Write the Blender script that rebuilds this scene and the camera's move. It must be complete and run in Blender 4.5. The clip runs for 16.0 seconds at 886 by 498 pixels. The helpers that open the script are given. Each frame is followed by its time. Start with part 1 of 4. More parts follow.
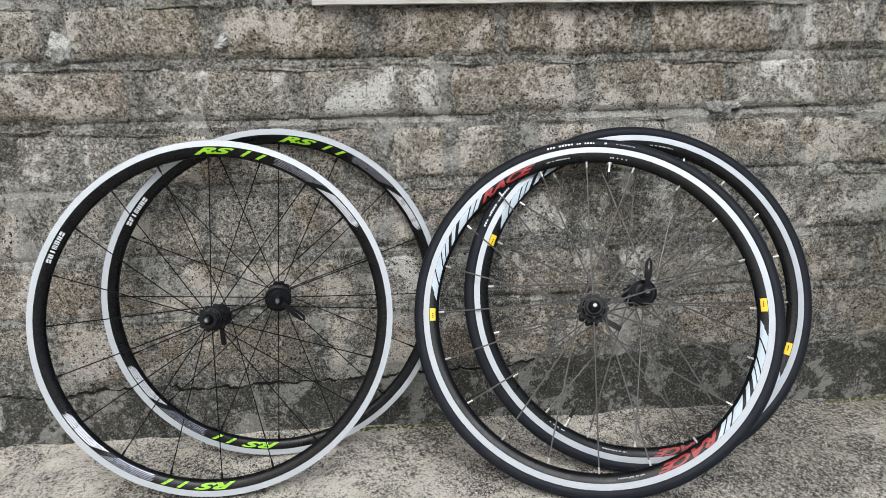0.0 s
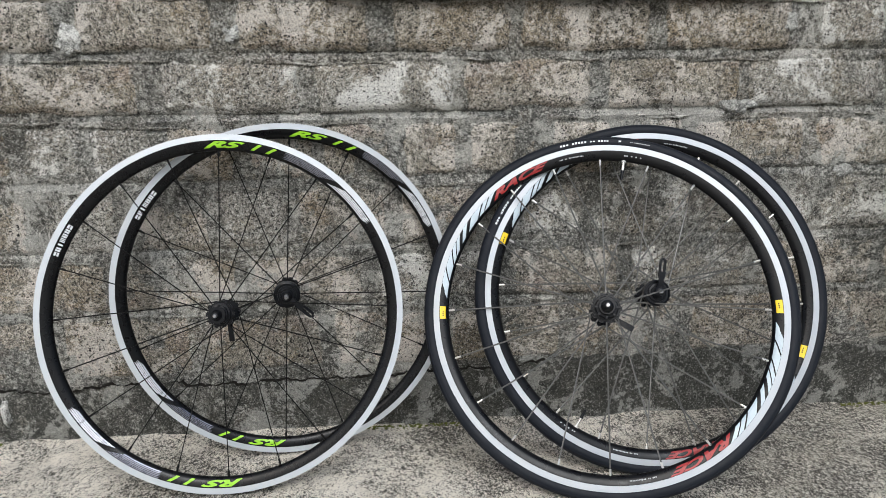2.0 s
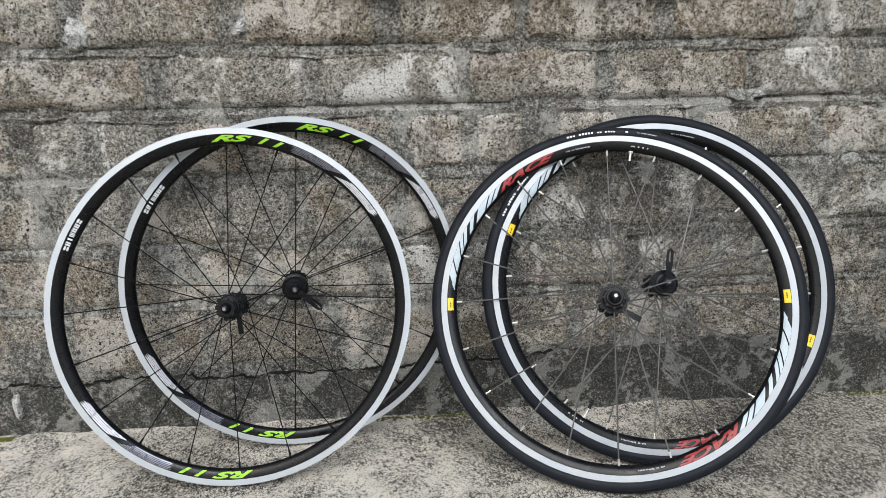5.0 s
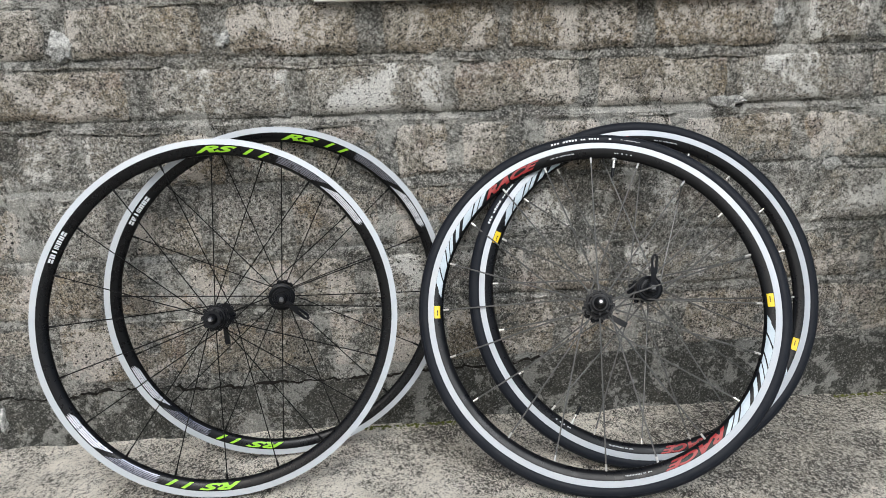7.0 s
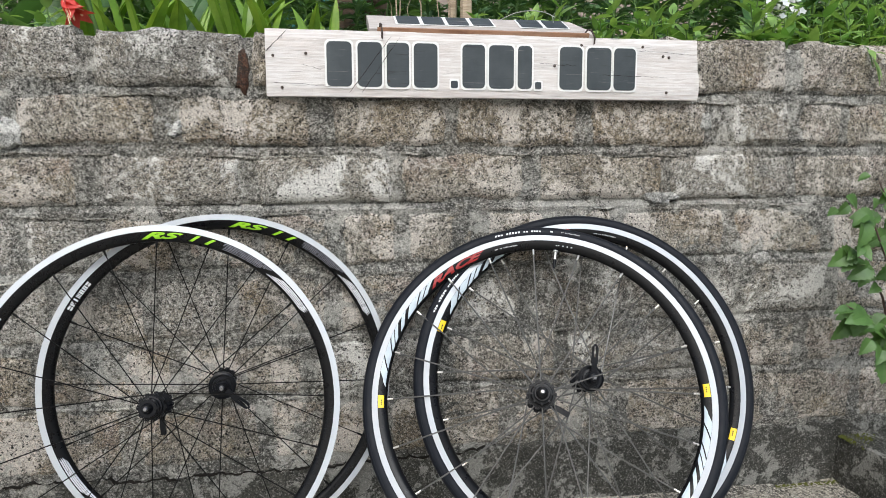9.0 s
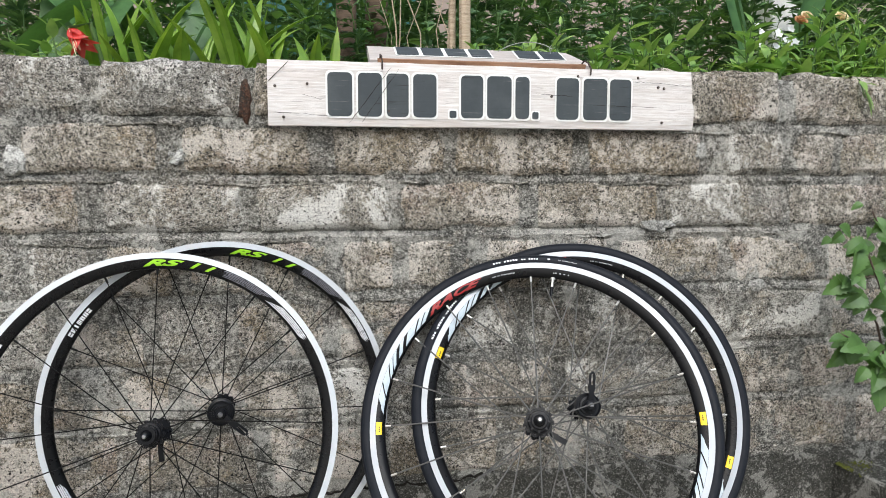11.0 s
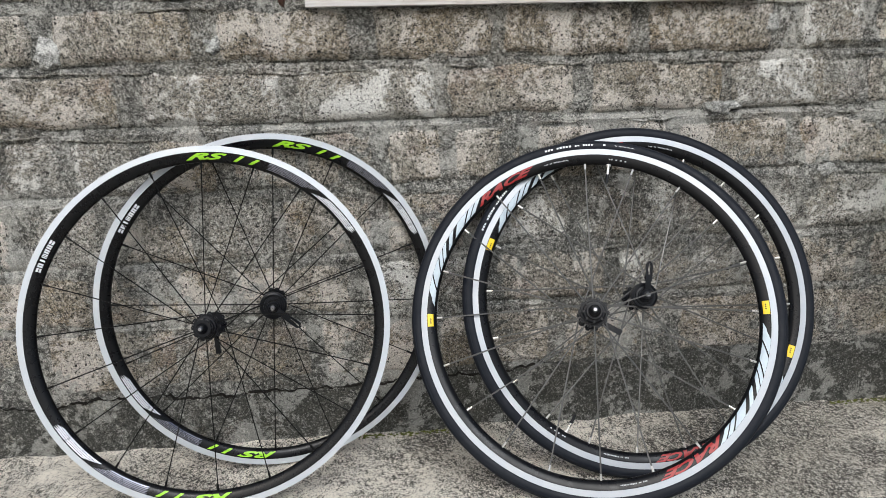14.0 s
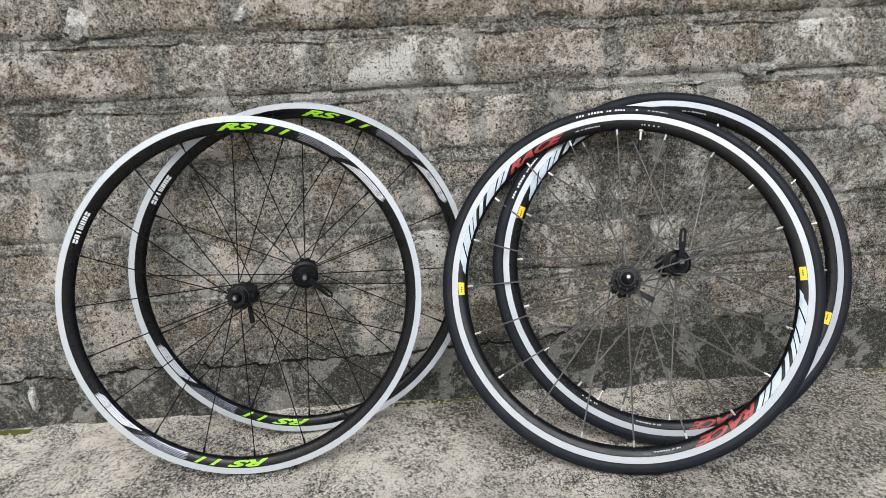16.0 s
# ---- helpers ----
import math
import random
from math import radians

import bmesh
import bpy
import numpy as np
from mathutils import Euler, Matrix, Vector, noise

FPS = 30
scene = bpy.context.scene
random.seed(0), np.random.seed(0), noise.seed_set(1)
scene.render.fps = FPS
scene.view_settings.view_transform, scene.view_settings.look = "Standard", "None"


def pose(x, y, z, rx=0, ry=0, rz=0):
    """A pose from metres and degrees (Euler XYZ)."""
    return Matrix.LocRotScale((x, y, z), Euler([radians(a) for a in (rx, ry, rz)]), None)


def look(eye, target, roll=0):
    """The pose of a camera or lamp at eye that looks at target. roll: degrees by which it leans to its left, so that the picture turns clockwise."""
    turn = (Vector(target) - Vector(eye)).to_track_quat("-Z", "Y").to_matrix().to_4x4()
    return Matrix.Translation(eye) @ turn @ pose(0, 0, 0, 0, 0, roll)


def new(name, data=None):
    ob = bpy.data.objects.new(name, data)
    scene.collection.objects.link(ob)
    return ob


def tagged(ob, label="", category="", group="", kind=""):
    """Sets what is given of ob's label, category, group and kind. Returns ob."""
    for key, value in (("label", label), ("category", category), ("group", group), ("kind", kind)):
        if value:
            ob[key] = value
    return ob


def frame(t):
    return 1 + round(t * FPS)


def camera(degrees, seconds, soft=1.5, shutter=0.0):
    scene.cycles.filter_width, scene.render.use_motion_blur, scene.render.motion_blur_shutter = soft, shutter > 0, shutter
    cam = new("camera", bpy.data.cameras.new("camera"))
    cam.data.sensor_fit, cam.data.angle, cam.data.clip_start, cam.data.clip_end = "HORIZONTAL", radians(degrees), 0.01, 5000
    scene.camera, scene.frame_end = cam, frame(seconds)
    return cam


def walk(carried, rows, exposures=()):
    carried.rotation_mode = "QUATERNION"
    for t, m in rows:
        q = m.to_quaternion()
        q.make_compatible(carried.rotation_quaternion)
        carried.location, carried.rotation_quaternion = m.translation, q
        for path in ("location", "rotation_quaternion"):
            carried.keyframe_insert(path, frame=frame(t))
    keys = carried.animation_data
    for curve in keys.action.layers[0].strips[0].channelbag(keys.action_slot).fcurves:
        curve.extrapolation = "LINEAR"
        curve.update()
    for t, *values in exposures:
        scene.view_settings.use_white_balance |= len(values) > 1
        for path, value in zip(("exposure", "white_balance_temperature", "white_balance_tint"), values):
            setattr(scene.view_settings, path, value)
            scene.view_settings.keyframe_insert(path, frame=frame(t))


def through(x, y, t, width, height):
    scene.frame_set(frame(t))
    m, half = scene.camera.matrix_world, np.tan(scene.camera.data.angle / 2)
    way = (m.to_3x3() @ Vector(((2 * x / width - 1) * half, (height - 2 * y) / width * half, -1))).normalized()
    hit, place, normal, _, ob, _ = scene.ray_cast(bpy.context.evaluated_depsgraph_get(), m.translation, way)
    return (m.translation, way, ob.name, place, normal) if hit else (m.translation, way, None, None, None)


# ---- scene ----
EXPOSURE = -0.03
cam = camera(65.60, 16.0, soft=0.4)
ROWS = [
    (0.0, 0.4873, -1.3588, 0.7209, 76.10, 1.10, -6.21),
    (0.5, 0.4827, -1.3557, 0.7194, 76.06, 0.91, -6.25),
    (1.0, 0.4781, -1.3456, 0.7140, 76.00, 0.74, -6.06),
    (1.5, 0.4736, -1.3435, 0.7134, 76.08, 0.61, -5.92),
    (2.0, 0.4735, -1.3438, 0.7136, 76.07, 0.57, -5.83),
    (2.5, 0.4689, -1.3483, 0.7171, 76.21, 0.58, -5.72),
    (3.0, 0.4628, -1.3604, 0.7221, 76.48, 0.57, -5.65),
    (3.5, 0.4605, -1.3579, 0.7220, 76.38, 0.55, -5.62),
    (4.0, 0.4611, -1.3466, 0.7174, 76.06, 0.63, -5.57),
    (6.5, 0.4767, -1.3456, 0.7131, 74.95, 1.63, -5.95),
    (7.0, 0.4781, -1.3514, 0.7159, 76.03, 1.50, -6.39),
    (7.5, 0.4834, -1.3625, 0.7183, 77.75, 1.19, -7.39),
    (8.0, 0.4935, -1.3682, 0.7234, 79.64, 0.77, -8.47),
    (8.5, 0.5024, -1.3749, 0.7276, 81.42, 0.47, -9.13),
    (9.0, 0.5020, -1.3716, 0.7319, 82.81, 0.20, -9.60),
    (9.5, 0.4997, -1.3755, 0.7364, 84.13, 0.04, -9.79),
    (12.0, 0.5014, -1.3838, 0.7511, 84.49, 0.01, -9.62),
    (12.5, 0.4966, -1.3734, 0.7456, 82.79, 0.22, -9.24),
    (13.0, 0.4931, -1.3541, 0.7322, 80.57, 0.59, -8.48),
    (13.5, 0.4888, -1.3448, 0.7281, 78.18, 1.05, -7.56),
    (14.0, 0.4864, -1.3384, 0.7232, 76.17, 1.56, -6.69),
    (14.5, 0.4782, -1.3327, 0.7153, 74.84, 2.05, -5.92),
    (15.0, 0.4741, -1.3315, 0.7137, 74.16, 2.36, -5.41),
    (15.5, 0.4719, -1.3327, 0.7136, 73.92, 2.45, -5.15),
    (16.0, 0.4686, -1.3345, 0.7147, 73.97, 2.46, -5.12),
]
walk(cam, [(t, pose(x, y, z, rx, ry, rz)) for t, x, y, z, rx, ry, rz in ROWS], [
    (0.0, EXPOSURE - 0.09, 6050, 7.0), (7.0, EXPOSURE - 0.09, 6050, 7.0), (8.5, EXPOSURE + 0.02, 6080, 7.5), (9.5, EXPOSURE + 0.12, 6120, 7.5),
    (12.5, EXPOSURE + 0.17, 6120, 7.5), (14.0, EXPOSURE - 0.06, 6080, 7.5), (16.0, EXPOSURE - 0.05, 6120, 7.5)])

# ---- light: a bright overcast sky ----
world = bpy.data.worlds.new("overcast_sky")
scene.world = world
world.use_nodes = True
wt = world.node_tree
sky = wt.nodes.new("ShaderNodeTexSky")
sky.sky_type = 'NISHITA'
sky.sun_disc = False
sky.sun_elevation = radians(50)
sky.sun_rotation = radians(200)
sky.air_density, sky.dust_density, sky.ozone_density = 1.2, 6.0, 1.0
soft_sky = wt.nodes.new("ShaderNodeHueSaturation")
soft_sky.inputs["Saturation"].default_value = 0.75
wt.links.new(sky.outputs[0], soft_sky.inputs["Color"])
wt.links.new(soft_sky.outputs[0], wt.nodes["Background"].inputs[0])
wt.nodes["Background"].inputs[1].default_value = 0.14
sun = new("sun", bpy.data.lights.new("sun", 'SUN'))
sun.data.energy, sun.data.angle, sun.data.color = 1.7, radians(28), (1.0, 1.0, 1.0)
sun.matrix_world = look((1.2, -5.0, 6.0), (0.6, 0.0, 0.0))


# ---- node helpers ----
class Nodes:
    """Short hand for building one procedural material."""

    def __init__(self, name):
        self.mat = bpy.data.materials.new(name)
        self.mat.use_nodes = True
        self.t = self.mat.node_tree
        self.bsdf = self.t.nodes["Principled BSDF"]
        self.co = self.t.nodes.new("ShaderNodeTexCoord").outputs["Object"]

    def link(self, a, b):
        if hasattr(a, "is_output"):
            self.t.links.new(a, b)
        else:
            b.default_value = a

    def scaled(self, vec, s):
        n = self.t.nodes.new("ShaderNodeMapping")
        self.link(vec, n.inputs[0])
        n.inputs["Scale"].default_value = s
        return n.outputs[0]

    def noise(self, scale, detail=4, rough=0.6, vec=None, warp=0.0):
        n = self.t.nodes.new("ShaderNodeTexNoise")
        self.link(vec or self.co, n.inputs["Vector"])
        n.inputs["Scale"].default_value, n.inputs["Detail"].default_value = scale, detail
        n.inputs["Roughness"].default_value, n.inputs["Distortion"].default_value = rough, warp
        return n.outputs["Fac"]

    def cells(self, scale, vec=None, feature='F1'):
        n = self.t.nodes.new("ShaderNodeTexVoronoi")
        n.feature = feature
        self.link(vec or self.co, n.inputs["Vector"])
        n.inputs["Scale"].default_value = scale
        return n.outputs["Distance"]

    def ramp(self, fac, *stops):
        n = self.t.nodes.new("ShaderNodeValToRGB")
        self.link(fac, n.inputs[0])
        e = n.color_ramp.elements
        while len(e) < len(stops):
            e.new(0.5)
        for k, (p, c) in zip(e, stops):
            k.position = p
            k.color = (c, c, c, 1) if isinstance(c, (int, float)) else (*c, 1)
        return n.outputs[0]

    def mix(self, fac, a, b, kind='MIX'):
        n = self.t.nodes.new("ShaderNodeMix")
        n.data_type, n.blend_type = 'RGBA', kind
        self.link(fac, n.inputs["Factor"])
        for v, s in ((a, n.inputs["A"]), (b, n.inputs["B"])):
            self.link(v if hasattr(v, "is_output") else (*v, 1), s)
        return n.outputs["Result"]

    def math(self, op, a, b=0.0, clamp=False):
        n = self.t.nodes.new("ShaderNodeMath")
        n.operation, n.use_clamp = op, clamp
        self.link(a, n.inputs[0])
        self.link(b, n.inputs[1])
        return n.outputs[0]

    def axis(self, i):
        n = self.t.nodes.new("ShaderNodeSeparateXYZ")
        self.link(self.co, n.inputs[0])
        return n.outputs[i]

    def random(self):
        return self.t.nodes.new("ShaderNodeObjectInfo").outputs["Random"]

    def island(self):
        return self.t.nodes.new("ShaderNodeNewGeometry").outputs["Random Per Island"]

    def bump(self, height, strength, distance):
        n = self.t.nodes.new("ShaderNodeBump")
        self.link(height, n.inputs["Height"])
        n.inputs["Strength"].default_value, n.inputs["Distance"].default_value = strength, distance
        if self.bsdf.inputs["Normal"].links:
            self.t.links.new(self.bsdf.inputs["Normal"].links[0].from_socket, n.inputs["Normal"])
        self.t.links.new(n.outputs[0], self.bsdf.inputs["Normal"])

    def lit_through(self, col, shine, through):
        """A thin leaf: part of the light goes through it."""
        self.done(col, shine)
        thin = self.t.nodes.new("ShaderNodeBsdfTranslucent")
        both = self.t.nodes.new("ShaderNodeMixShader")
        self.link(self.mix(1.0, col, (1.25, 1.2, 0.7), 'MULTIPLY'), thin.inputs["Color"])
        both.inputs[0].default_value = through
        self.t.links.new(self.bsdf.outputs[0], both.inputs[1])
        self.t.links.new(thin.outputs[0], both.inputs[2])
        self.t.links.new(both.outputs[0], self.t.nodes["Material Output"].inputs["Surface"])
        return self.mat

    def done(self, colour, rough=0.8, metal=0.0, **more):
        self.link(colour if hasattr(colour, "is_output") else (*colour, 1), self.bsdf.inputs["Base Color"])
        self.link(rough, self.bsdf.inputs["Roughness"])
        self.link(metal, self.bsdf.inputs["Metallic"])
        for k, v in more.items():
            self.link(v, self.bsdf.inputs[k.replace("_", " ")])
        return self.mat


# ---- materials ----
def masonry(name, warm, pale, dark, pits, mould, bloom, tint=1.0, gravel=0.0, creep=0.0, damp=0.0, speck=0.4, spread=8.5):
    """Weathered cast concrete: sandy grain, open pits shaded in colour, lime bloom, black mould; gravel for coarse
    pointing.
    """
    n = Nodes(name)
    # broad tone, block by block and in clouds
    col = n.mix(n.ramp(n.noise(6, 5, 0.62, warp=0.5), (0.36, 0), (0.64, 1)), warm, tuple(0.66 * c for c in warm))
    col = n.mix(n.ramp(n.random(), (0.0, 0.0), (1.0, 0.40)), col, tuple(0.62 * c for c in warm))
    tan = n.math('MULTIPLY', n.ramp(n.noise(3.4, 4, 0.6), (0.46, 0), (0.60, 0.75)), tint)
    col = n.mix(tan, col, (0.35, 0.285, 0.192))
    ochre = n.math('MULTIPLY', n.ramp(n.noise(12, 4, 0.65, warp=0.5), (0.55, 0), (0.66, 0.6)), tint)
    col = n.mix(ochre, col, (0.46, 0.36, 0.225))
    pink = n.math('MULTIPLY', n.ramp(n.noise(8.3, 4, 0.65, n.scaled(n.co, (1.0, 1.0, 1.4))), (0.53, 0), (0.64, 0.45)), tint)
    col = n.mix(pink, col, (0.40, 0.30, 0.26))
    # sandy mottling
    mott = n.noise(60, 8, 0.8)
    col = n.mix(n.ramp(mott, (0.41, 0.75), (0.47, 0)), col, tuple(0.24 * c for c in warm))
    col = n.mix(n.ramp(mott, (0.545, 0), (0.60, 0.6)), col, pale)
    grit = n.noise(150, 6, 0.82)
    col = n.mix(n.ramp(grit, (0.425, 0.95), (0.455, 0)), col, dark)
    col = n.mix(n.ramp(grit, (0.555, 0), (0.585, 1.5 * speck)), col, pale)
    col = n.mix(n.ramp(n.noise(330, 3, 0.8), (0.40, 0.9), (0.47, 0)), col, dark)
    # coarse pointing: hollows between stones, their shade put into the colour
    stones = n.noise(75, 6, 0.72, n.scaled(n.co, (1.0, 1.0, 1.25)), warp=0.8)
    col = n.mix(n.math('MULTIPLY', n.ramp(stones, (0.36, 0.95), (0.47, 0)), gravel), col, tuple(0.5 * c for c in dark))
    col = n.mix(n.math('MULTIPLY', n.ramp(stones, (0.56, 0), (0.66, 0.7)), gravel), col, pale)
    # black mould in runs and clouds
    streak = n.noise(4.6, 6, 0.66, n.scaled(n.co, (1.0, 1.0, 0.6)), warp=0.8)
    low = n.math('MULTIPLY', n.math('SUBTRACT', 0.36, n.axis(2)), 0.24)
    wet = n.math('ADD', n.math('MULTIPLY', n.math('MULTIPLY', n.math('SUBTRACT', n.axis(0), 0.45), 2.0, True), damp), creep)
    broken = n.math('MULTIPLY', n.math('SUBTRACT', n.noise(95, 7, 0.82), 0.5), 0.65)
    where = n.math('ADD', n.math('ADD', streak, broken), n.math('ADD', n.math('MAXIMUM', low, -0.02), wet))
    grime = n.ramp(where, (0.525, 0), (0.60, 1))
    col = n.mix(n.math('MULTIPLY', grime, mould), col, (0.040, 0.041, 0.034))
    # lime bloom: broken clouds with hard, crusty borders
    ragged = n.math('MULTIPLY', n.math('SUBTRACT', n.noise(80, 8, 0.82), 0.5), 0.75)
    cloud = n.ramp(n.math('ADD', n.noise(spread, 5, 0.62, warp=0.7), ragged), (0.535, 0), (0.57, 1))
    col = n.mix(n.math('MULTIPLY', cloud, bloom), col, pale)
    # hair cracks in patches
    web = n.noise(8.5, 6, 0.62, n.scaled(n.co, (0.55, 1.0, 1.25)), warp=0.4)
    near = n.ramp(n.noise(5.5, 3), (0.50, 0), (0.58, 1))
    hair = n.math('MULTIPLY', n.ramp(n.math('ABSOLUTE', n.math('SUBTRACT', web, 0.50)), (0.003, 1), (0.0065, 0)), near)
    col = n.mix(n.math('MULTIPLY', hair, 0.8), col, tuple(0.4 * c for c in dark))
    # open pits of uneven size, crowding in some places; shade inside painted dark
    jit = n.t.nodes.new("ShaderNodeTexNoise")
    n.link(n.co, jit.inputs["Vector"])
    jit.inputs["Scale"].default_value, jit.inputs["Detail"].default_value = 170, 4
    v = n.mix(0.012, n.co, jit.outputs["Color"], 'ADD')

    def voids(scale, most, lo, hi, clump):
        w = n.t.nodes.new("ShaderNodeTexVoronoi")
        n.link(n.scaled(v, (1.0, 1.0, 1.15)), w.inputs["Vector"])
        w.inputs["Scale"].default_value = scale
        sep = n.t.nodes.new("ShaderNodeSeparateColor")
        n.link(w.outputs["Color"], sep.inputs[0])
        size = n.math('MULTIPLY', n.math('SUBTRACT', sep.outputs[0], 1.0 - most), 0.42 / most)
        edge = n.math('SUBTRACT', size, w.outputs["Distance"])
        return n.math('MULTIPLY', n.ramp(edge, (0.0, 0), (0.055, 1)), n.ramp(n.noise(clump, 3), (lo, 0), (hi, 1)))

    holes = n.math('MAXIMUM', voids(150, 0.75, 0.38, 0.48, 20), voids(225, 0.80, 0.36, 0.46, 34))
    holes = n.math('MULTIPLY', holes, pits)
    col = n.mix(1.0, col, n.ramp(n.noise(480, 2, 0.6), (0.36, 0.55), (0.58, 1.0)), 'MULTIPLY')
    col = n.mix(n.ramp(n.noise(260, 3, 0.75), (0.57, 0), (0.61, speck)), col, pale)
    # pit shade as near-black colour; the bump below gives the relief
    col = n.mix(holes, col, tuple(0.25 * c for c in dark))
    n.bump(n.noise(45, 6, 0.74), 0.8, 0.007)
    n.bump(grit, 0.9, 0.005)
    if gravel:
        n.bump(stones, min(1.0, gravel), 0.009)
    n.bump(n.math('SUBTRACT', 1.0, holes), 0.9, 0.004)
    return n.done(col, 0.93)


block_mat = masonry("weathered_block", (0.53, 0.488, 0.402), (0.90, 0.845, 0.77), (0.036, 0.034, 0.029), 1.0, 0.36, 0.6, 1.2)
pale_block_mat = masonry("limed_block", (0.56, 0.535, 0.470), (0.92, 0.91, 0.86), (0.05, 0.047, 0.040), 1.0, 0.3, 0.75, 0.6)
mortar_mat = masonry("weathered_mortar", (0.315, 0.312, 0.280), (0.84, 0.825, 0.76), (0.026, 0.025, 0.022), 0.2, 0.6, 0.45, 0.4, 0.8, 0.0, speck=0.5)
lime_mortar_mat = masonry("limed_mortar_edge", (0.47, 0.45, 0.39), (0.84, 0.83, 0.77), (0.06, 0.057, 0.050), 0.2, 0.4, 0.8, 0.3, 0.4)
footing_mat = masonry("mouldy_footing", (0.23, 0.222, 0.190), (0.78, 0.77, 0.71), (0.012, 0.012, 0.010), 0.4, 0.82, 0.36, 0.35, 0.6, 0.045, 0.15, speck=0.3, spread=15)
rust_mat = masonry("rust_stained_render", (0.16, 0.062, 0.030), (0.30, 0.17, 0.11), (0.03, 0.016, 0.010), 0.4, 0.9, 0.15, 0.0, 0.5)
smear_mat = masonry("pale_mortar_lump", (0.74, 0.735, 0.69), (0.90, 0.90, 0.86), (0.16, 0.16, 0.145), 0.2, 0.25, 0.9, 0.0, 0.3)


def slab():
    n = Nodes("stained_concrete_slab")
    col = n.mix(n.ramp(n.noise(5, 5, 0.62, warp=0.4), (0.38, 0), (0.62, 1)), (0.86, 0.80, 0.70), (0.68, 0.63, 0.535))
    side = n.math('MAXIMUM', n.math('MULTIPLY', n.math('SUBTRACT', n.axis(0), 0.95), 0.16), -0.03)
    wide = n.noise(3.2, 6, 0.64, n.scaled(n.co, (0.75, 1.0, 1.0)), warp=0.7)
    dirt = n.ramp(n.math('ADD', wide, n.math('MINIMUM', side, 0.13)), (0.46, 0), (0.61, 1))
    col = n.mix(n.math('MULTIPLY', dirt, 0.62), col, (0.20, 0.182, 0.14))
    # worn skin: dark lichen spots that crowd where the dirt lies
    crowd = n.math('ADD', n.ramp(n.noise(11, 6, 0.7, warp=0.4), (0.38, -0.05), (0.60, 0.065)), n.math('MULTIPLY', dirt, 0.03))
    spots = n.noise(125, 8, 0.84, n.scaled(n.co, (1.2, 0.8, 1.0)))
    col = n.mix(n.ramp(n.math('SUBTRACT', spots, crowd), (0.40, 0.95), (0.43, 0)), col, (0.040, 0.033, 0.026))
    col = n.mix(n.ramp(n.math('ADD', spots, crowd), (0.57, 0), (0.64, 0.75)), col, (0.86, 0.82, 0.73))
    fine = n.noise(280, 5, 0.82)
    col = n.mix(n.ramp(n.math('SUBTRACT', fine, crowd), (0.38, 0.95), (0.44, 0)), col, (0.040, 0.037, 0.029))
    col = n.mix(n.ramp(fine, (0.57, 0), (0.63, 0.7)), col, (0.84, 0.80, 0.71))
    # a few hair cracks
    web = n.noise(3.3, 5, 0.55, n.scaled(n.co, (0.7, 1.3, 1.0)), warp=0.3)
    hair = n.math('MULTIPLY', n.ramp(n.math('ABSOLUTE', n.math('SUBTRACT', web, 0.5)), (0.0012, 1), (0.003, 0)), n.ramp(n.noise(2.3, 3), (0.48, 0), (0.55, 1)))
    col = n.mix(n.math('MULTIPLY', hair, 0.6), col, (0.05, 0.046, 0.036))
    n.bump(n.noise(60, 5, 0.7), 0.5, 0.004)
    n.bump(fine, 1.0, 0.0036)
    n.bump(spots, 0.4, 0.003)
    return n.done(col, 0.92)


slab_mat = slab()


def moss():
    n = Nodes("green_moss")
    col = n.mix(n.noise(160, 4), (0.04, 0.05, 0.010), (0.17, 0.18, 0.03))
    n.bump(n.noise(220, 4, 0.7), 1.0, 0.004)
    return n.done(col, 1.0)


moss_mat = moss()


def paint(name, colour, rough=0.45, wear=0.0, metal=0.0, grain=420, spec=0.5):
    n = Nodes(name)
    dust = n.noise(30, 5, 0.7)
    col = n.mix(n.ramp(dust, (0.4, 0), (0.75, 1)), colour, tuple(min(1, 0.85 * c + wear) for c in colour))
    n.bump(n.noise(grain, 3), 0.12, 0.0006)
    return n.done(col, n.ramp(n.noise(55, 3), (0.3, rough - 0.08), (0.7, rough + 0.1)), metal, Specular_IOR_Level=spec)


def brushed(name, colour, rough):
    n = Nodes(name)
    flat = n.scaled(n.co, (1, 0, 1))
    ln = n.t.nodes.new("ShaderNodeVectorMath")
    ln.operation = 'LENGTH'
    n.link(flat, ln.inputs[0])
    r = n.math('MULTIPLY', ln.outputs["Value"], 1400.0)
    comb = n.t.nodes.new("ShaderNodeCombineXYZ")
    n.link(r, comb.inputs[0])
    lines = n.noise(1.0, 3, 0.7, comb.outputs[0])
    col = n.mix(n.ramp(lines, (0.3, 0), (0.7, 1)), colour, tuple(0.80 * c for c in colour))
    col = n.mix(n.ramp(n.noise(24, 4), (0.45, 0), (0.8, 0.5)), col, (0.55, 0.54, 0.52))
    n.bump(lines, 0.25, 0.0004)
    return n.done(col, rough, 0.2)


rim_black = paint("satin_black_rim", (0.003, 0.0032, 0.004), 0.28, 0.001, spec=0.24)
rim_grey_black = paint("anodised_black_rim", (0.003, 0.0032, 0.0042), 0.30, 0.003, spec=0.24)
alu = brushed("brushed_brake_track", (0.57, 0.605, 0.645), 0.38)
alu_white = brushed("machined_brake_track", (0.50, 0.53, 0.57), 0.48)
rubber = paint("black_tyre_rubber", (0.0092, 0.0112, 0.0165), 0.55, 0.006, grain=900, spec=0.18)
spoke_black = paint("black_spoke_steel", (0.004, 0.004, 0.004), 0.45, 0.004, spec=0.15)
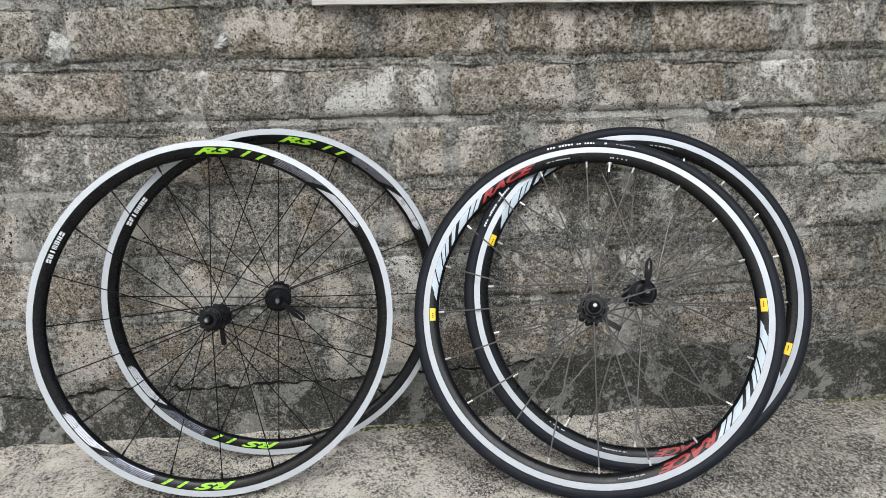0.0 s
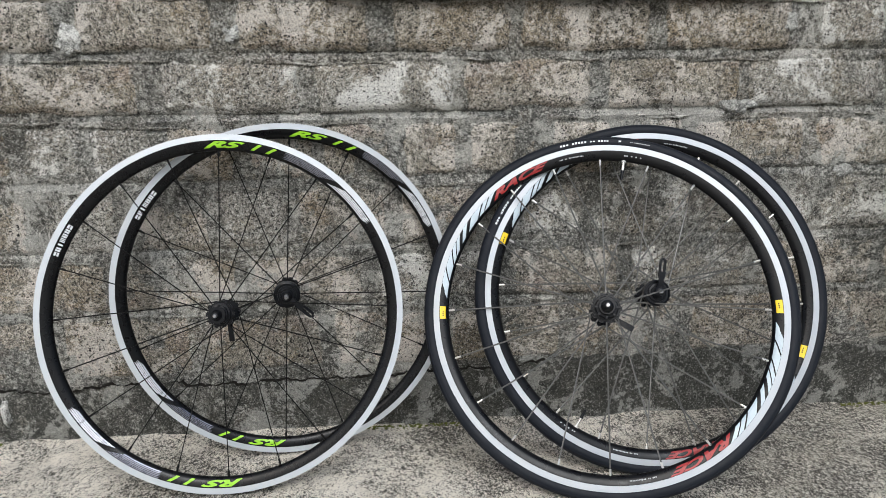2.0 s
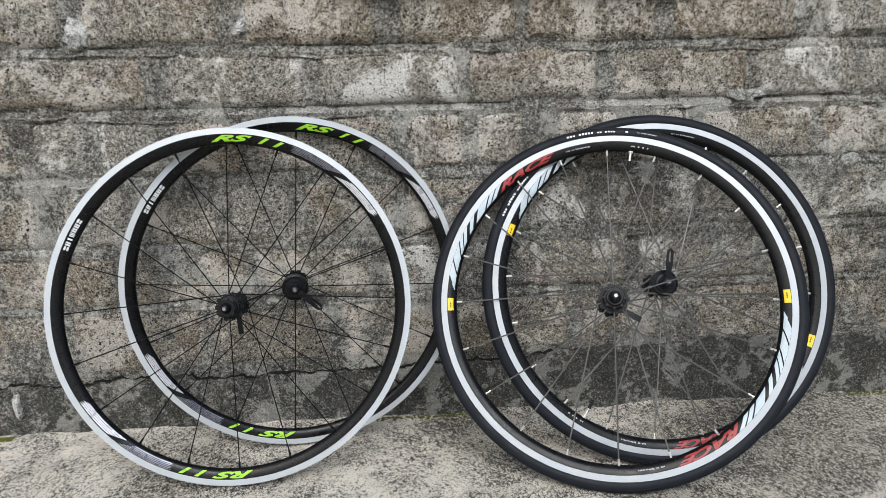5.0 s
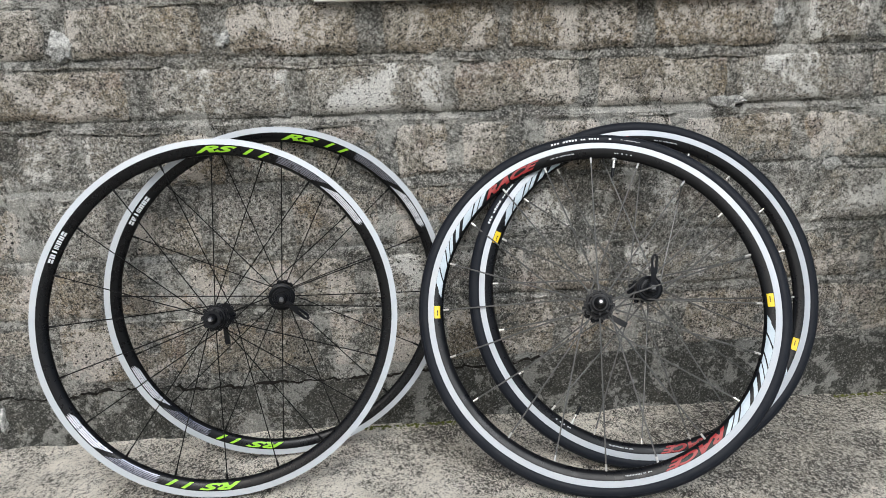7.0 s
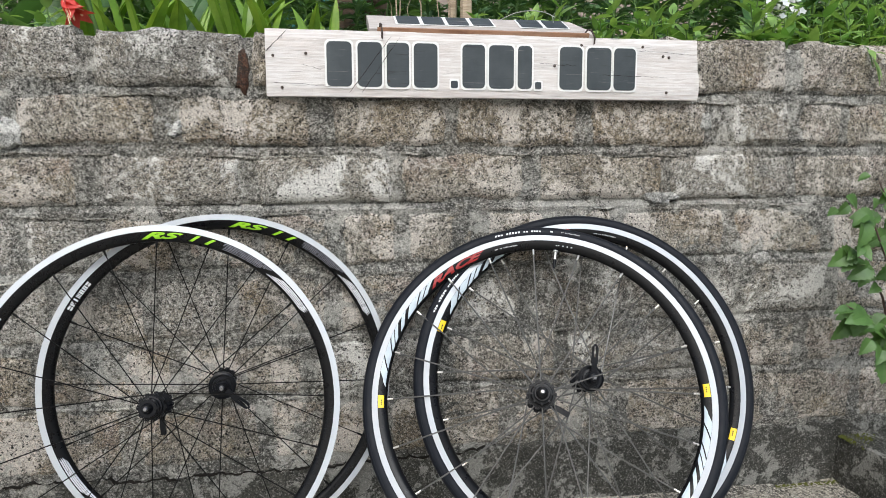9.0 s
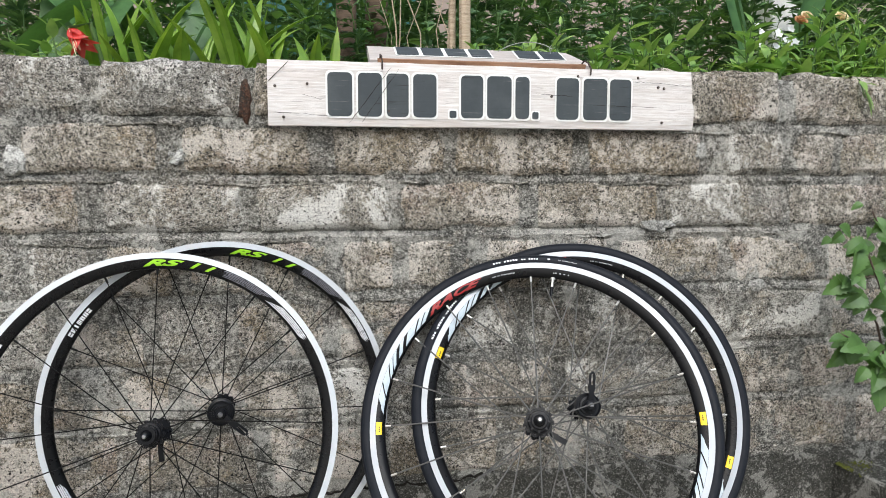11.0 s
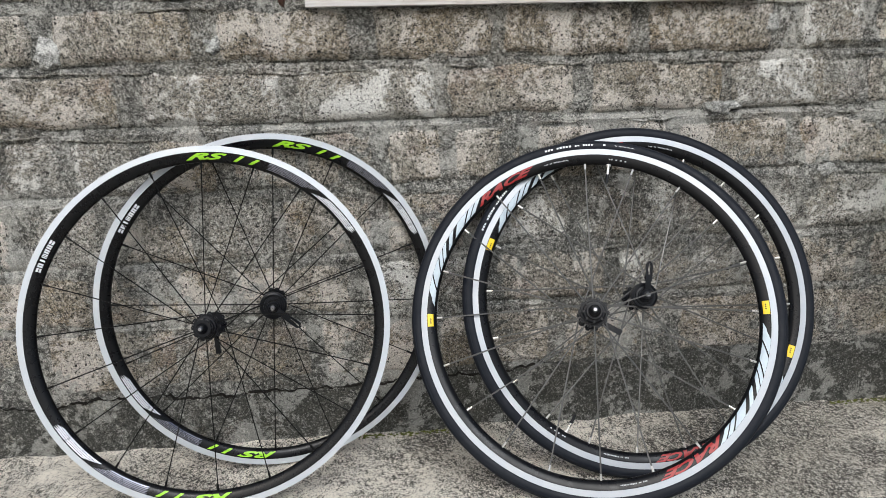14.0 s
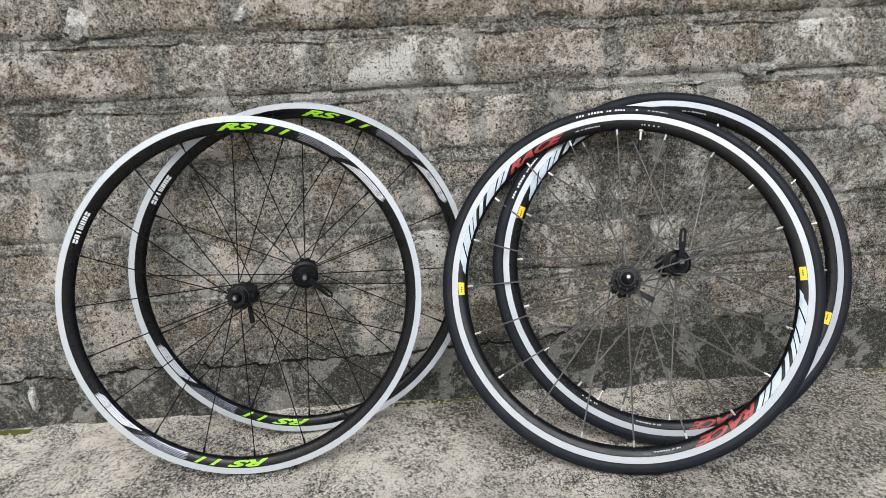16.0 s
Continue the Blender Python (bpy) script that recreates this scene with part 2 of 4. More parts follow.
spoke_grey = paint("grey_spoke_steel", (0.12, 0.118, 0.114), 0.40, 0.02, 0.4)
nipple_silver = paint("silver_nipple", (0.78, 0.76, 0.72), 0.3, 0.0, 0.8)
hub_black = paint("black_hub_alloy", (0.0035, 0.0042, 0.0062), 0.33, 0.001, spec=0.22)
bright_steel = paint("polished_steel", (0.30, 0.30, 0.31), 0.28, 0.0, 1.0)
mark_white = paint("white_marking", (0.66, 0.68, 0.70), 0.4)
mark_ice = paint("pale_blue_white_marking", (0.50, 0.58, 0.64), 0.4)
mark_red = paint("red_marking", (0.30, 0.018, 0.018), 0.45)
mark_green = paint("lime_green_marking", (0.30, 0.62, 0.015), 0.45)
mark_yellow = paint("yellow_sticker", (0.85, 0.60, 0.01), 0.4)
mark_silver = paint("silver_stripe", (0.66, 0.67, 0.73), 0.30, 0.0, 0.45)
mark_grey = paint("dim_grey_stripe", (0.22, 0.225, 0.27), 0.28, 0.0, 0.85)
ink = paint("faint_grey_print", (0.42, 0.43, 0.44), 0.6)
wire_mat = paint("rusty_wire", (0.05, 0.032, 0.024), 0.7, 0.03)
wire_pale = paint("galvanised_wire", (0.45, 0.46, 0.42), 0.45, 0.0, 0.7)


def timber(name, light, dark, worn):
    n = Nodes(name)
    grain = n.noise(16, 6, 0.65, n.scaled(n.co, (1.0, 4.0, 16.0)), warp=0.7)
    col = n.mix(n.ramp(grain, (0.40, 0), (0.66, 1)), light, dark)
    col = n.mix(n.ramp(n.noise(4, 4, 0.6, n.scaled(n.co, (1, 1, 3))), (0.5, 0), (0.72, 0.6)), col, worn)
    fine = n.noise(120, 4, 0.7, n.scaled(n.co, (0.12, 1.0, 1.6)))
    col = n.mix(n.ramp(fine, (0.26, 0.8), (0.40, 0)), col, tuple(0.45 * c for c in dark))
    n.bump(fine, 0.5, 0.0015)
    n.bump(grain, 0.35, 0.003)
    return n.done(col, 0.8)


board_mat = timber("whitewashed_board", (0.70, 0.68, 0.665), (0.53, 0.485, 0.46), (0.62, 0.555, 0.52))
grey_board_mat = timber("grey_weathered_board", (0.52, 0.49, 0.47), (0.36, 0.315, 0.285), (0.44, 0.38, 0.34))
board_edge_mat = timber("bare_brown_timber", (0.34, 0.19, 0.11), (0.18, 0.09, 0.05), (0.42, 0.30, 0.21))
post_mat = timber("weathered_stake", (0.52, 0.42, 0.31), (0.30, 0.22, 0.15), (0.40, 0.33, 0.25))
bark_mat = timber("brown_trunk", (0.15, 0.10, 0.065), (0.08, 0.055, 0.04), (0.2, 0.15, 0.11))


def worn_board_paint():
    """Slate paint rubbed thin along the timber's grain."""
    n = Nodes("slate_grey_board_paint")
    lines = n.noise(70, 5, 0.7, n.scaled(n.co, (0.10, 1.0, 1.6)))
    col = n.mix(n.ramp(n.noise(18, 4), (0.4, 0), (0.7, 1)), (0.036, 0.046, 0.053), (0.056, 0.067, 0.073))
    col = n.mix(n.ramp(lines, (0.60, 0), (0.70, 0.7)), col, (0.22, 0.22, 0.21))
    col = n.mix(n.ramp(lines, (0.32, 0.8), (0.40, 0)), col, (0.012, 0.013, 0.014))
    n.bump(lines, 0.4, 0.001)
    return n.done(col, 0.65)


board_dark = worn_board_paint()
board_white = paint("white_outline_paint", (0.82, 0.83, 0.81), 0.6)
crack_mat = paint("dark_crack", (0.018, 0.016, 0.014), 0.95, spec=0.1)


def leaf_material(name, a, b, shine=0.42, through=0.28):
    n = Nodes(name)
    col = n.mix(n.island(), a, b)
    col = n.mix(n.ramp(n.noise(22, 3), (0.4, 0), (0.7, 0.6)), col, tuple(0.6 * c for c in a))
    n.bump(n.noise(160, 2), 0.25, 0.001)
    return n.done(col, shine, 0.0, Specular_IOR_Level=0.4) if not through else n.lit_through(col, shine, through)


lily_mat = leaf_material("glossy_strap_leaf", (0.14, 0.30, 0.034), (0.36, 0.52, 0.075), 0.33, 0.34)
lily_dark_mat = leaf_material("deep_green_broad_leaf", (0.05, 0.14, 0.04), (0.11, 0.23, 0.07), 0.5, 0.28)
fern_mat = leaf_material("dark_cut_leaf", (0.05, 0.125, 0.048), (0.16, 0.28, 0.10), 0.45, 0.22)
fresh_mat = leaf_material("fresh_green_leaf", (0.14, 0.30, 0.065), (0.42, 0.60, 0.18), 0.40, 0.35)
mid_mat = leaf_material("mid_green_leaf", (0.075, 0.185, 0.055), (0.23, 0.39, 0.115))
nettle_mat = leaf_material("toothed_green_leaf", (0.045, 0.115, 0.028), (0.115, 0.225, 0.05), 0.48, 0.22)
stem_mat = paint("purple_brown_stem", (0.10, 0.065, 0.05), 0.6, 0.03)
stem_green = paint("green_stem", (0.09, 0.17, 0.04), 0.6, 0.03)
petal_red = leaf_material("red_petal", (0.70, 0.06, 0.06), (0.85, 0.16, 0.14), 0.5, 0.4)
petal_cream = paint("cream_petal", (0.83, 0.70, 0.46), 0.6)
petal_peach = paint("faded_peach_petal", (0.60, 0.33, 0.16), 0.6)
soil_mat = paint("dark_soil", (0.05, 0.038, 0.026), 0.95, 0.03)
plaster_pink = paint("pale_pink_plaster", (0.36, 0.29, 0.25), 0.9, 0.04)
white_wall = paint("white_plaster", (0.80, 0.80, 0.78), 0.8)
teal_mat = paint("teal_sheet_metal", (0.03, 0.13, 0.13), 0.5, 0.02)


# ---- mesh helpers ----
def mesh_object(name, verts, faces, mats, smooth=False, index=None):
    me = bpy.data.meshes.new(name)
    me.from_pydata([tuple(v) for v in verts], [], faces)
    for m in (mats if isinstance(mats, (list, tuple)) else [mats]):
        me.materials.append(m)
    if index:
        me.polygons.foreach_set("material_index", index)
    if smooth:
        me.polygons.foreach_set("use_smooth", [True] * len(me.polygons))
        me.set_sharp_from_angle(angle=radians(38))
    me.update()
    return new(name, me)


def part(name, geo, mat, parent, label="", smooth=True):
    """One mesh (verts, faces) as a part of parent, in the parent's own axes."""
    ob = mesh_object(name, geo[0], geo[1], mat, smooth)
    ob.parent = parent
    if label:
        ob["label"] = label
    return ob


def join(*geos):
    vs, fs = [], []
    for v, f in geos:
        k = len(vs)
        vs += list(v)
        fs += [tuple(i + k for i in q) for q in f]
    return vs, fs


def moved(geo, m):
    return [m @ Vector(v) for v in geo[0]], geo[1]


def lathe(profile, n=96, closed=True):
    """Turn a profile of (radius, y) about the y axis."""
    m = len(profile)
    vs = [(r * math.cos(2 * math.pi * i / n), y, r * math.sin(2 * math.pi * i / n)) for i in range(n) for r, y in profile]
    fs = []
    for i in range(n):
        for j in range(m if closed else m - 1):
            a, b = i * m, ((i + 1) % n) * m
            fs.append((a + j, a + (j + 1) % m, b + (j + 1) % m, b + j))
    return vs, fs


def tube(points, radius, n=6, taper=1.0):
    pts = [Vector(p) for p in points]
    vs, fs = [], []
    for i, p in enumerate(pts):
        d = (pts[min(i + 1, len(pts) - 1)] - pts[max(i - 1, 0)]).normalized()
        u = d.orthogonal().normalized()
        w = d.cross(u)
        r = radius * (1 + (taper - 1) * i / (len(pts) - 1))
        vs += [p + r * (math.cos(2 * math.pi * k / n) * u + math.sin(2 * math.pi * k / n) * w) for k in range(n)]
    for i in range(len(pts) - 1):
        for k in range(n):
            fs.append((i * n + k, i * n + (k + 1) % n, (i + 1) * n + (k + 1) % n, (i + 1) * n + k))
    fs += [tuple(range(n))[::-1], tuple(range((len(pts) - 1) * n, len(pts) * n))]
    return vs, fs


def slab_box(x0, x1, y0, y1, z0, z1):
    vs = [(x, y, z) for x in (x0, x1) for y in (y0, y1) for z in (z0, z1)]
    return vs, [(0, 1, 3, 2), (4, 6, 7, 5), (0, 4, 5, 1), (2, 3, 7, 6), (0, 2, 6, 4), (1, 5, 7, 3)]


def fbm(x, y, z, octaves=4):
    return noise.fractal(Vector((x, y, z)), 0.9, 2.1, octaves)


def bumpy_board(x0, x1, z0, z1, y0, y1, wob=0.0015, ragged=0.0, nx=60, nz=8, seed=0.0):
    """A sawn board with uneven faces, eased edges and, if ragged, a worn end."""
    vs, fs = [], []
    loop = []
    for k in range(nz + 1):
        e = 0.003 if k in (0, nz) else 0.0
        loop.append((y0 + e, k / nz))
    for k in range(nz + 1):
        e = 0.003 if k in (0, nz) else 0.0
        loop.append((y1 - e, 1 - k / nz))
    m = len(loop)
    for i in range(nx + 1):
        u = i / nx
        for y, v in loop:
            x, z = x0 + (x1 - x0) * u, z0 + (z1 - z0) * v
            end = (x1 - x0) * (0.0015 if i in (0, nx) else 0)
            x += (-end if i == nx else end)
            z += wob * 1.5 * fbm(x * 4 + seed, 3.1, v * 0.5)
            yy = y + wob * fbm(x * 9 + seed, 7.7, z * 30)
            if ragged and i >= nx - 1 and v > 0.45:
                x -= ragged * max(0, fbm(z * 60, 5, 1) + 0.35)
            vs.append((x, yy, z))
    for i in range(nx):
        for j in range(m):
            fs.append((i * m + j, (i + 1) * m + j, (i + 1) * m + (j + 1) % m, i * m + (j + 1) % m))
    fs += [tuple(range(m)), tuple(range(nx * m, (nx + 1) * m))[::-1]]
    return vs, fs


# ---- ground ----
def ground_z(x, y):
    return -0.011 * (x - 0.75) + 0.0054 * y


def spaced(lo, hi, step, far):
    c = list(np.arange(lo, hi + 1e-6, step))
    d, a, b = step, lo, hi
    left, right = [], []
    while b < far:
        d *= 1.6
        a, b = a - d, b + d
        left.append(a)
        right.append(b)
    return left[::-1] + c + right


def build_ground():
    xs, ys = spaced(-0.7, 2.3, 0.011, 60), [y for y in spaced(-1.6, 0.02, 0.011, 60) if y < 0.05]
    vs = []
    for x in xs:
        for y in ys:
            near = abs(x) < 4 and y > -4
            z = ground_z(max(-3, min(4, x)), max(-3, y))
            if near:
                z += 0.0022 * fbm(x * 7, y * 7, 0.3, 4) + 0.0010 * fbm(x * 40, y * 40, 1.3, 2)
                z += 0.010 * max(0.0, 1 + y / 0.03) ** 2 * (0.5 + fbm(x * 6, 1, 2))
            vs.append((x, y, z))
    k = len(ys)
    fs = [(i * k + j, (i + 1) * k + j, (i + 1) * k + j + 1, i * k + j + 1) for i in range(len(xs) - 1) for j in range(k - 1)]
    tagged(mesh_object("ground", vs, fs, slab_mat, True), "rough grey-beige concrete slab with dark stains", "ground", kind="structure")


build_ground()

# ---- wall ----
ROW_Z = [(0.878, 0.984), (0.768, 0.856), (0.656, 0.746), (0.528, 0.633), (0.393, 0.510), (0.272, 0.378), (0.132, 0.258)]
ROW_X = [
    [(-0.20, 0.061), (0.087, 0.352), (0.368, 0.62), (0.64, 0.90), (0.92, 1.18), (1.20, 1.485), (1.527, 1.80)],
    [(-0.33, -0.085), (-0.05, 0.191), (0.232, 0.478), (0.515, 0.739), (0.761, 1.016), (1.047, 1.306), (1.366, 1.505), (1.53, 1.631), (1.645, 1.90)],
    [(-0.22, 0.043), (0.086, 0.34), (0.367, 0.629), (0.652, 0.904), (0.938, 1.21), (1.226, 1.508), (1.524, 1.80)],
    [(-0.30, -0.19), (-0.173, -0.068), (-0.053, 0.064), (0.083, 0.214), (0.232, 0.36), (0.378, 0.51), (0.527, 0.64), (0.66, 0.80), (0.82, 0.95), (0.97, 1.10), (1.12, 1.36), (1.385, 1.60), (1.62, 1.85)],
    [(-0.36, -0.174), (-0.154, -0.01), (0.012, 0.155), (0.175, 0.30), (0.32, 0.50), (0.52, 0.68), (0.70, 0.90), (0.92, 1.13), (1.15, 1.39), (1.408, 1.62), (1.64, 1.90)],
    [(-0.30, -0.05), (-0.03, 0.20), (0.22, 0.45), (0.47, 0.72), (0.74, 0.98), (1.0, 1.27), (1.29, 1.55), (1.57, 1.85)],
    [(-0.40, -0.17), (-0.15, 0.10), (0.12, 0.36), (0.38, 0.60), (0.62, 0.86), (0.88, 1.12), (1.14, 1.40), (1.42, 1.70), (1.72, 2.0)],
]


def wall_top(x):
    return 0.962 + 0.008 * fbm(x * 3, 8, 1) + 0.010 * min(1.0, max(0.0, x / 1.4))


def build_wall():
    """Mortar body with a rough face; the blocks sit in it as pieces."""
    xs = list(np.arange(-0.75, 2.351, 0.0062))
    zs = list(np.arange(-0.03, 0.955, 0.0062))
    joints = [0.5 * (ROW_Z[i][0] + ROW_Z[i + 1][1]) for i in range(6)]
    vs, fs = [], []
    for x in xs:
        for z in zs:
            # smeared mortar: stands out just over each bed joint's lower lip
            dz = min((z - j for j in joints), key=abs)
            k = max(0.1, min(1.0, 0.6 + 1.1 * fbm(x * 5, 6.0, z * 5, 2)))
            lip = 0.009 * k * math.exp(-((dz - 0.008) / 0.005) ** 2) - 0.004 * k * math.exp(-((dz + 0.006) / 0.006) ** 2)
            low = 0.0012 if z < 0.64 else -0.0014
            y = 0.0036 - low + lip - 0.0060 * fbm(x * 9, 2.0, z * 9, 3) - 0.0035 * fbm(x * 55, 4.0, z * 55, 3)
            vs.append((x, y, z))
        t = wall_top(x)
        vs += [(x, 0.012, t + 0.003 + 0.004 * fbm(x * 50, 1, 1)), (x, 0.05, t + 0.009 + 0.004 * fbm(x * 40, 3, 1)), (x, 0.15, t + 0.009), (x, 0.15, -0.03)]
    k = len(zs) + 4
    for i in range(len(xs) - 1):
        for j in range(k - 1):
            fs.append((i * k + j, (i + 1) * k + j, (i + 1) * k + j + 1, i * k + j + 1))
    wall = tagged(mesh_object("wall_north", vs, fs, mortar_mat, True), "weathered concrete-block garden wall with smeared mortar", "wall", kind="structure")
    return wall


wall = build_wall()
for x0, x1 in ((-3.0, -0.748), (2.348, 5.0)):
    part("wall_run", slab_box(x0, x1, 0.006, 0.15, -0.06, 0.965), mortar_mat, wall, smooth=False)


def build_footing():
    """Cracked render skirt along the wall's foot, standing slightly proud."""
    xs, n = list(np.arange(-0.75, 2.351, 0.006)), 22
    vs, fs = [], []
    for x in xs:
        top = 0.113 + 0.011 * fbm(x * 7, 1.5, 0, 4) + 0.008 * fbm(x * 27, 2, 0, 4) + 0.004 * fbm(x * 90, 2, 4, 2)
        if x > 0.62:
            top += min(0.018, (x - 0.62) * 0.12)
        lip = -0.007 - 0.004 * fbm(x * 5, 9, 9)
        vs.append((x, 0.02, top + 0.001))
        for j in range(n + 1):
            z = -0.02 + (top + 0.02) * (1 - j / n)
            y = lip - 0.006 * j / n - 0.005 * fbm(x * 12, 4, z * 12, 4) - 0.0022 * fbm(x * 70, 6, z * 70, 3)
            if j == 0:
                y += 0.003
            if j > n - 4:
                y -= 0.004 * (j - n + 4) / 4 * (1 + fbm(x * 10, 3, 3))
            vs.append((x, y, z))
    k = n + 2
    for i in range(len(xs) - 1):
        for j in range(k - 1):
            fs.append((i * k + j, i * k + j + 1, (i + 1) * k + j + 1, (i + 1) * k + j))
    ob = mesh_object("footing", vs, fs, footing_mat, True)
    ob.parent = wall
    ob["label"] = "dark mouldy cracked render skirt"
    cv, cf = [], []
    for i, x in enumerate(q for q in xs if q < 0.85):
        z = vs[i * k][2]
        g = max(0.0, 0.0006 + 0.0034 * fbm(x * 22, 3, 8, 4))
        deep = -0.0078 + 0.012 * max(0.0, min(1.0, 0.55 + 1.6 * fbm(x * 31, 7, 1, 3)))
        jag = 0.0016 * fbm(x * 120, 5, 2, 2)
        cv += [(x, -0.0080, z - 0.0006 + jag), (x, -0.0075, z + g + jag), (x, deep, z + g + jag)]
    cf = [(3 * i + j, 3 * i + j + 1, 3 * i + j + 4, 3 * i + j + 3) for i in range(len(cv) // 3 - 1) for j in range(2)]
    part("crack", (cv, cf), crack_mat, wall, "dark open crack above the render skirt")


build_footing()


def moss_strip(x0, x1, count, seed):
    rnd = random.Random(seed)
    geos = []
    for i in range(count):
        x = rnd.uniform(x0, x1)
        y = -0.021 - abs(rnd.gauss(0, 0.006))
        r = rnd.uniform(0.0015, 0.0045)
        bm_v = []
        for a in range(6):
            bm_v.append((x + r * math.cos(a * 1.047), y + r * 0.7 * math.sin(a * 1.047), ground_z(x, y) + 0.001))
        geos.append((bm_v + [(x, y, ground_z(x, y) + r * 0.7 + 0.002)], [(a, (a + 1) % 6, 6) for a in range(6)]))
    g = join(*geos)
    tagged(mesh_object("moss", g[0], g[1], moss_mat, True), "green moss growing along the wall's foot", "moss", kind="stuff")


moss_strip(-0.42, -0.285, 420, 1)
moss_strip(0.44, 0.66, 90, 2)
moss_strip(1.5, 1.75, 120, 3)


# ---- bicycle wheels ----
def rim_side(r):
    """Half width of the rim at radius r."""
    return float(np.interp(r, (0.2885, 0.2915, 0.296, 0.304, 0.3065, 0.317), (0.001, 0.0052, 0.0082, 0.0099, 0.0102, 0.0098)))


def on_rim(r):
    return -rim_side(r) - 0.0005


def on_tyre(r):
    return -math.sqrt(max(1e-9, 0.0125 ** 2 - (r - 0.3235) ** 2)) - 0.0004


def polar_patch(a0, a1, r0, r1, surface, lean=0.0, nu=None, nv=3):
    """A patch on the wheel's side, from angle a0 to a1 and radius r0 to r1; lean shifts its outer edge."""
    nu = nu or max(2, int(abs(a1 - a0) / 2.0))
    vs = []
    for i in range(nu + 1):
        for j in range(nv + 1):
            v = j / nv
            a, r = radians(a0 + (a1 - a0) * i / nu + lean * v), r0 + (r1 - r0) * v
            vs.append((r * math.cos(a), surface(r), r * math.sin(a)))
    k = nv + 1
    return vs, [(i * k + j, i * k + j + 1, (i + 1) * k + j + 1, (i + 1) * k + j) for i in range(nu) for j in range(nv)]


# plain slab shapes in a unit cell: (u0, v0, u1, v1)
MARKS = {
    "slab": [(0, 0, 0.95, 1)],
    "pair": [(0, 0, 0.42, 1), (0.54, 0, 0.95, 1)],
    "stack": [(0, 0, 0.95, 0.40), (0, 0.56, 0.95, 1)],
    "bar": [(0.25, 0, 0.70, 1)],
    "trio": [(0, 0, 0.24, 1), (0.36, 0, 0.60, 1), (0.72, 0, 0.96, 1)],
    "notch": [(0, 0, 0.95, 0.44), (0.10, 0.44, 0.95, 1)],
}


def marking(marks, a0, a1, r0, r1, surface, lean=-2.0, fill=0.82):
    """A row of mark shapes along the side of a wheel."""
    n, geos = len(marks), []
    for i, m in enumerate(marks):
        for u0, v0, u1, v1 in MARKS[m]:
            s0, s1 = (i + u0 * fill) / n, (i + u1 * fill) / n
            geos.append(polar_patch(a0 + (a1 - a0) * s0 + lean * v0, a0 + (a1 - a0) * s1 + lean * v0, r0 + (r1 - r0) * v0, r0 + (r1 - r0) * v1, surface, lean * (v1 - v0), 3, max(2, int(abs((r1 - r0) * (v1 - v0)) / 0.0010))))
    return join(*geos)


def lettering(body, a0, a1, r0, r1, surface, slant=0.3):
    """Words in the built-in font, bent along the side of a wheel from angle a0 to a1."""
    cu = bpy.data.curves.new("lettering", 'FONT')
    cu.body, cu.shear, cu.offset, cu.resolution_u = body, slant, 0.045, 4
    ob = new("lettering", cu)
    me = bpy.data.meshes.new_from_object(ob.evaluated_get(bpy.context.evaluated_depsgraph_get()))
    bpy.data.objects.remove(ob)
    bm = bmesh.new()
    bm.from_mesh(me)
    xs, ys = [v.co.x for v in bm.verts], [v.co.y for v in bm.verts]
    x0, x1, y0, y1 = min(xs), max(xs), min(ys), max(ys)
    for k in range(1, 7):
        bmesh.ops.bisect_plane(bm, geom=bm.verts[:] + bm.edges[:] + bm.faces[:], plane_co=(0, y0 + (y1 - y0) * k / 7, 0), plane_no=(0, 1, 0))
    bm.verts.index_update()
    vs = []
    for v in bm.verts:
        a, r = radians(a0 + (a1 - a0) * (v.co.x - x0) / (x1 - x0)), r0 + (r1 - r0) * (v.co.y - y0) / (y1 - y0)
        vs.append((r * math.cos(a), surface(r), r * math.sin(a)))
    fs = [tuple(v.index for v in f.verts) for f in bm.faces]
    bm.free()
    bpy.data.meshes.remove(me)
    return vs, fs


def print_bars(a0, a1, r0, r1, surface, count, seed):
    rnd = random.Random(seed)
    geos, step = [], (a1 - a0) / count
    for i in range(count):
        if rnd.random() < 0.12:
            continue
        h = rnd.uniform(0.72, 1.0)
        geos.append(polar_patch(a0 + step * i, a0 + step * (i + 0.68), r0, r0 + (r1 - r0) * h, surface, 0, 1, 1))
    return join(*geos)


def cylinder_y(r, y0, y1, n=20, bevel=0.0008):
    return lathe([(0.0005, y0), (r - bevel, y0), (r, y0 + bevel), (r, y1 - bevel), (r - bevel, y1), (0.0005, y1)], n, False)


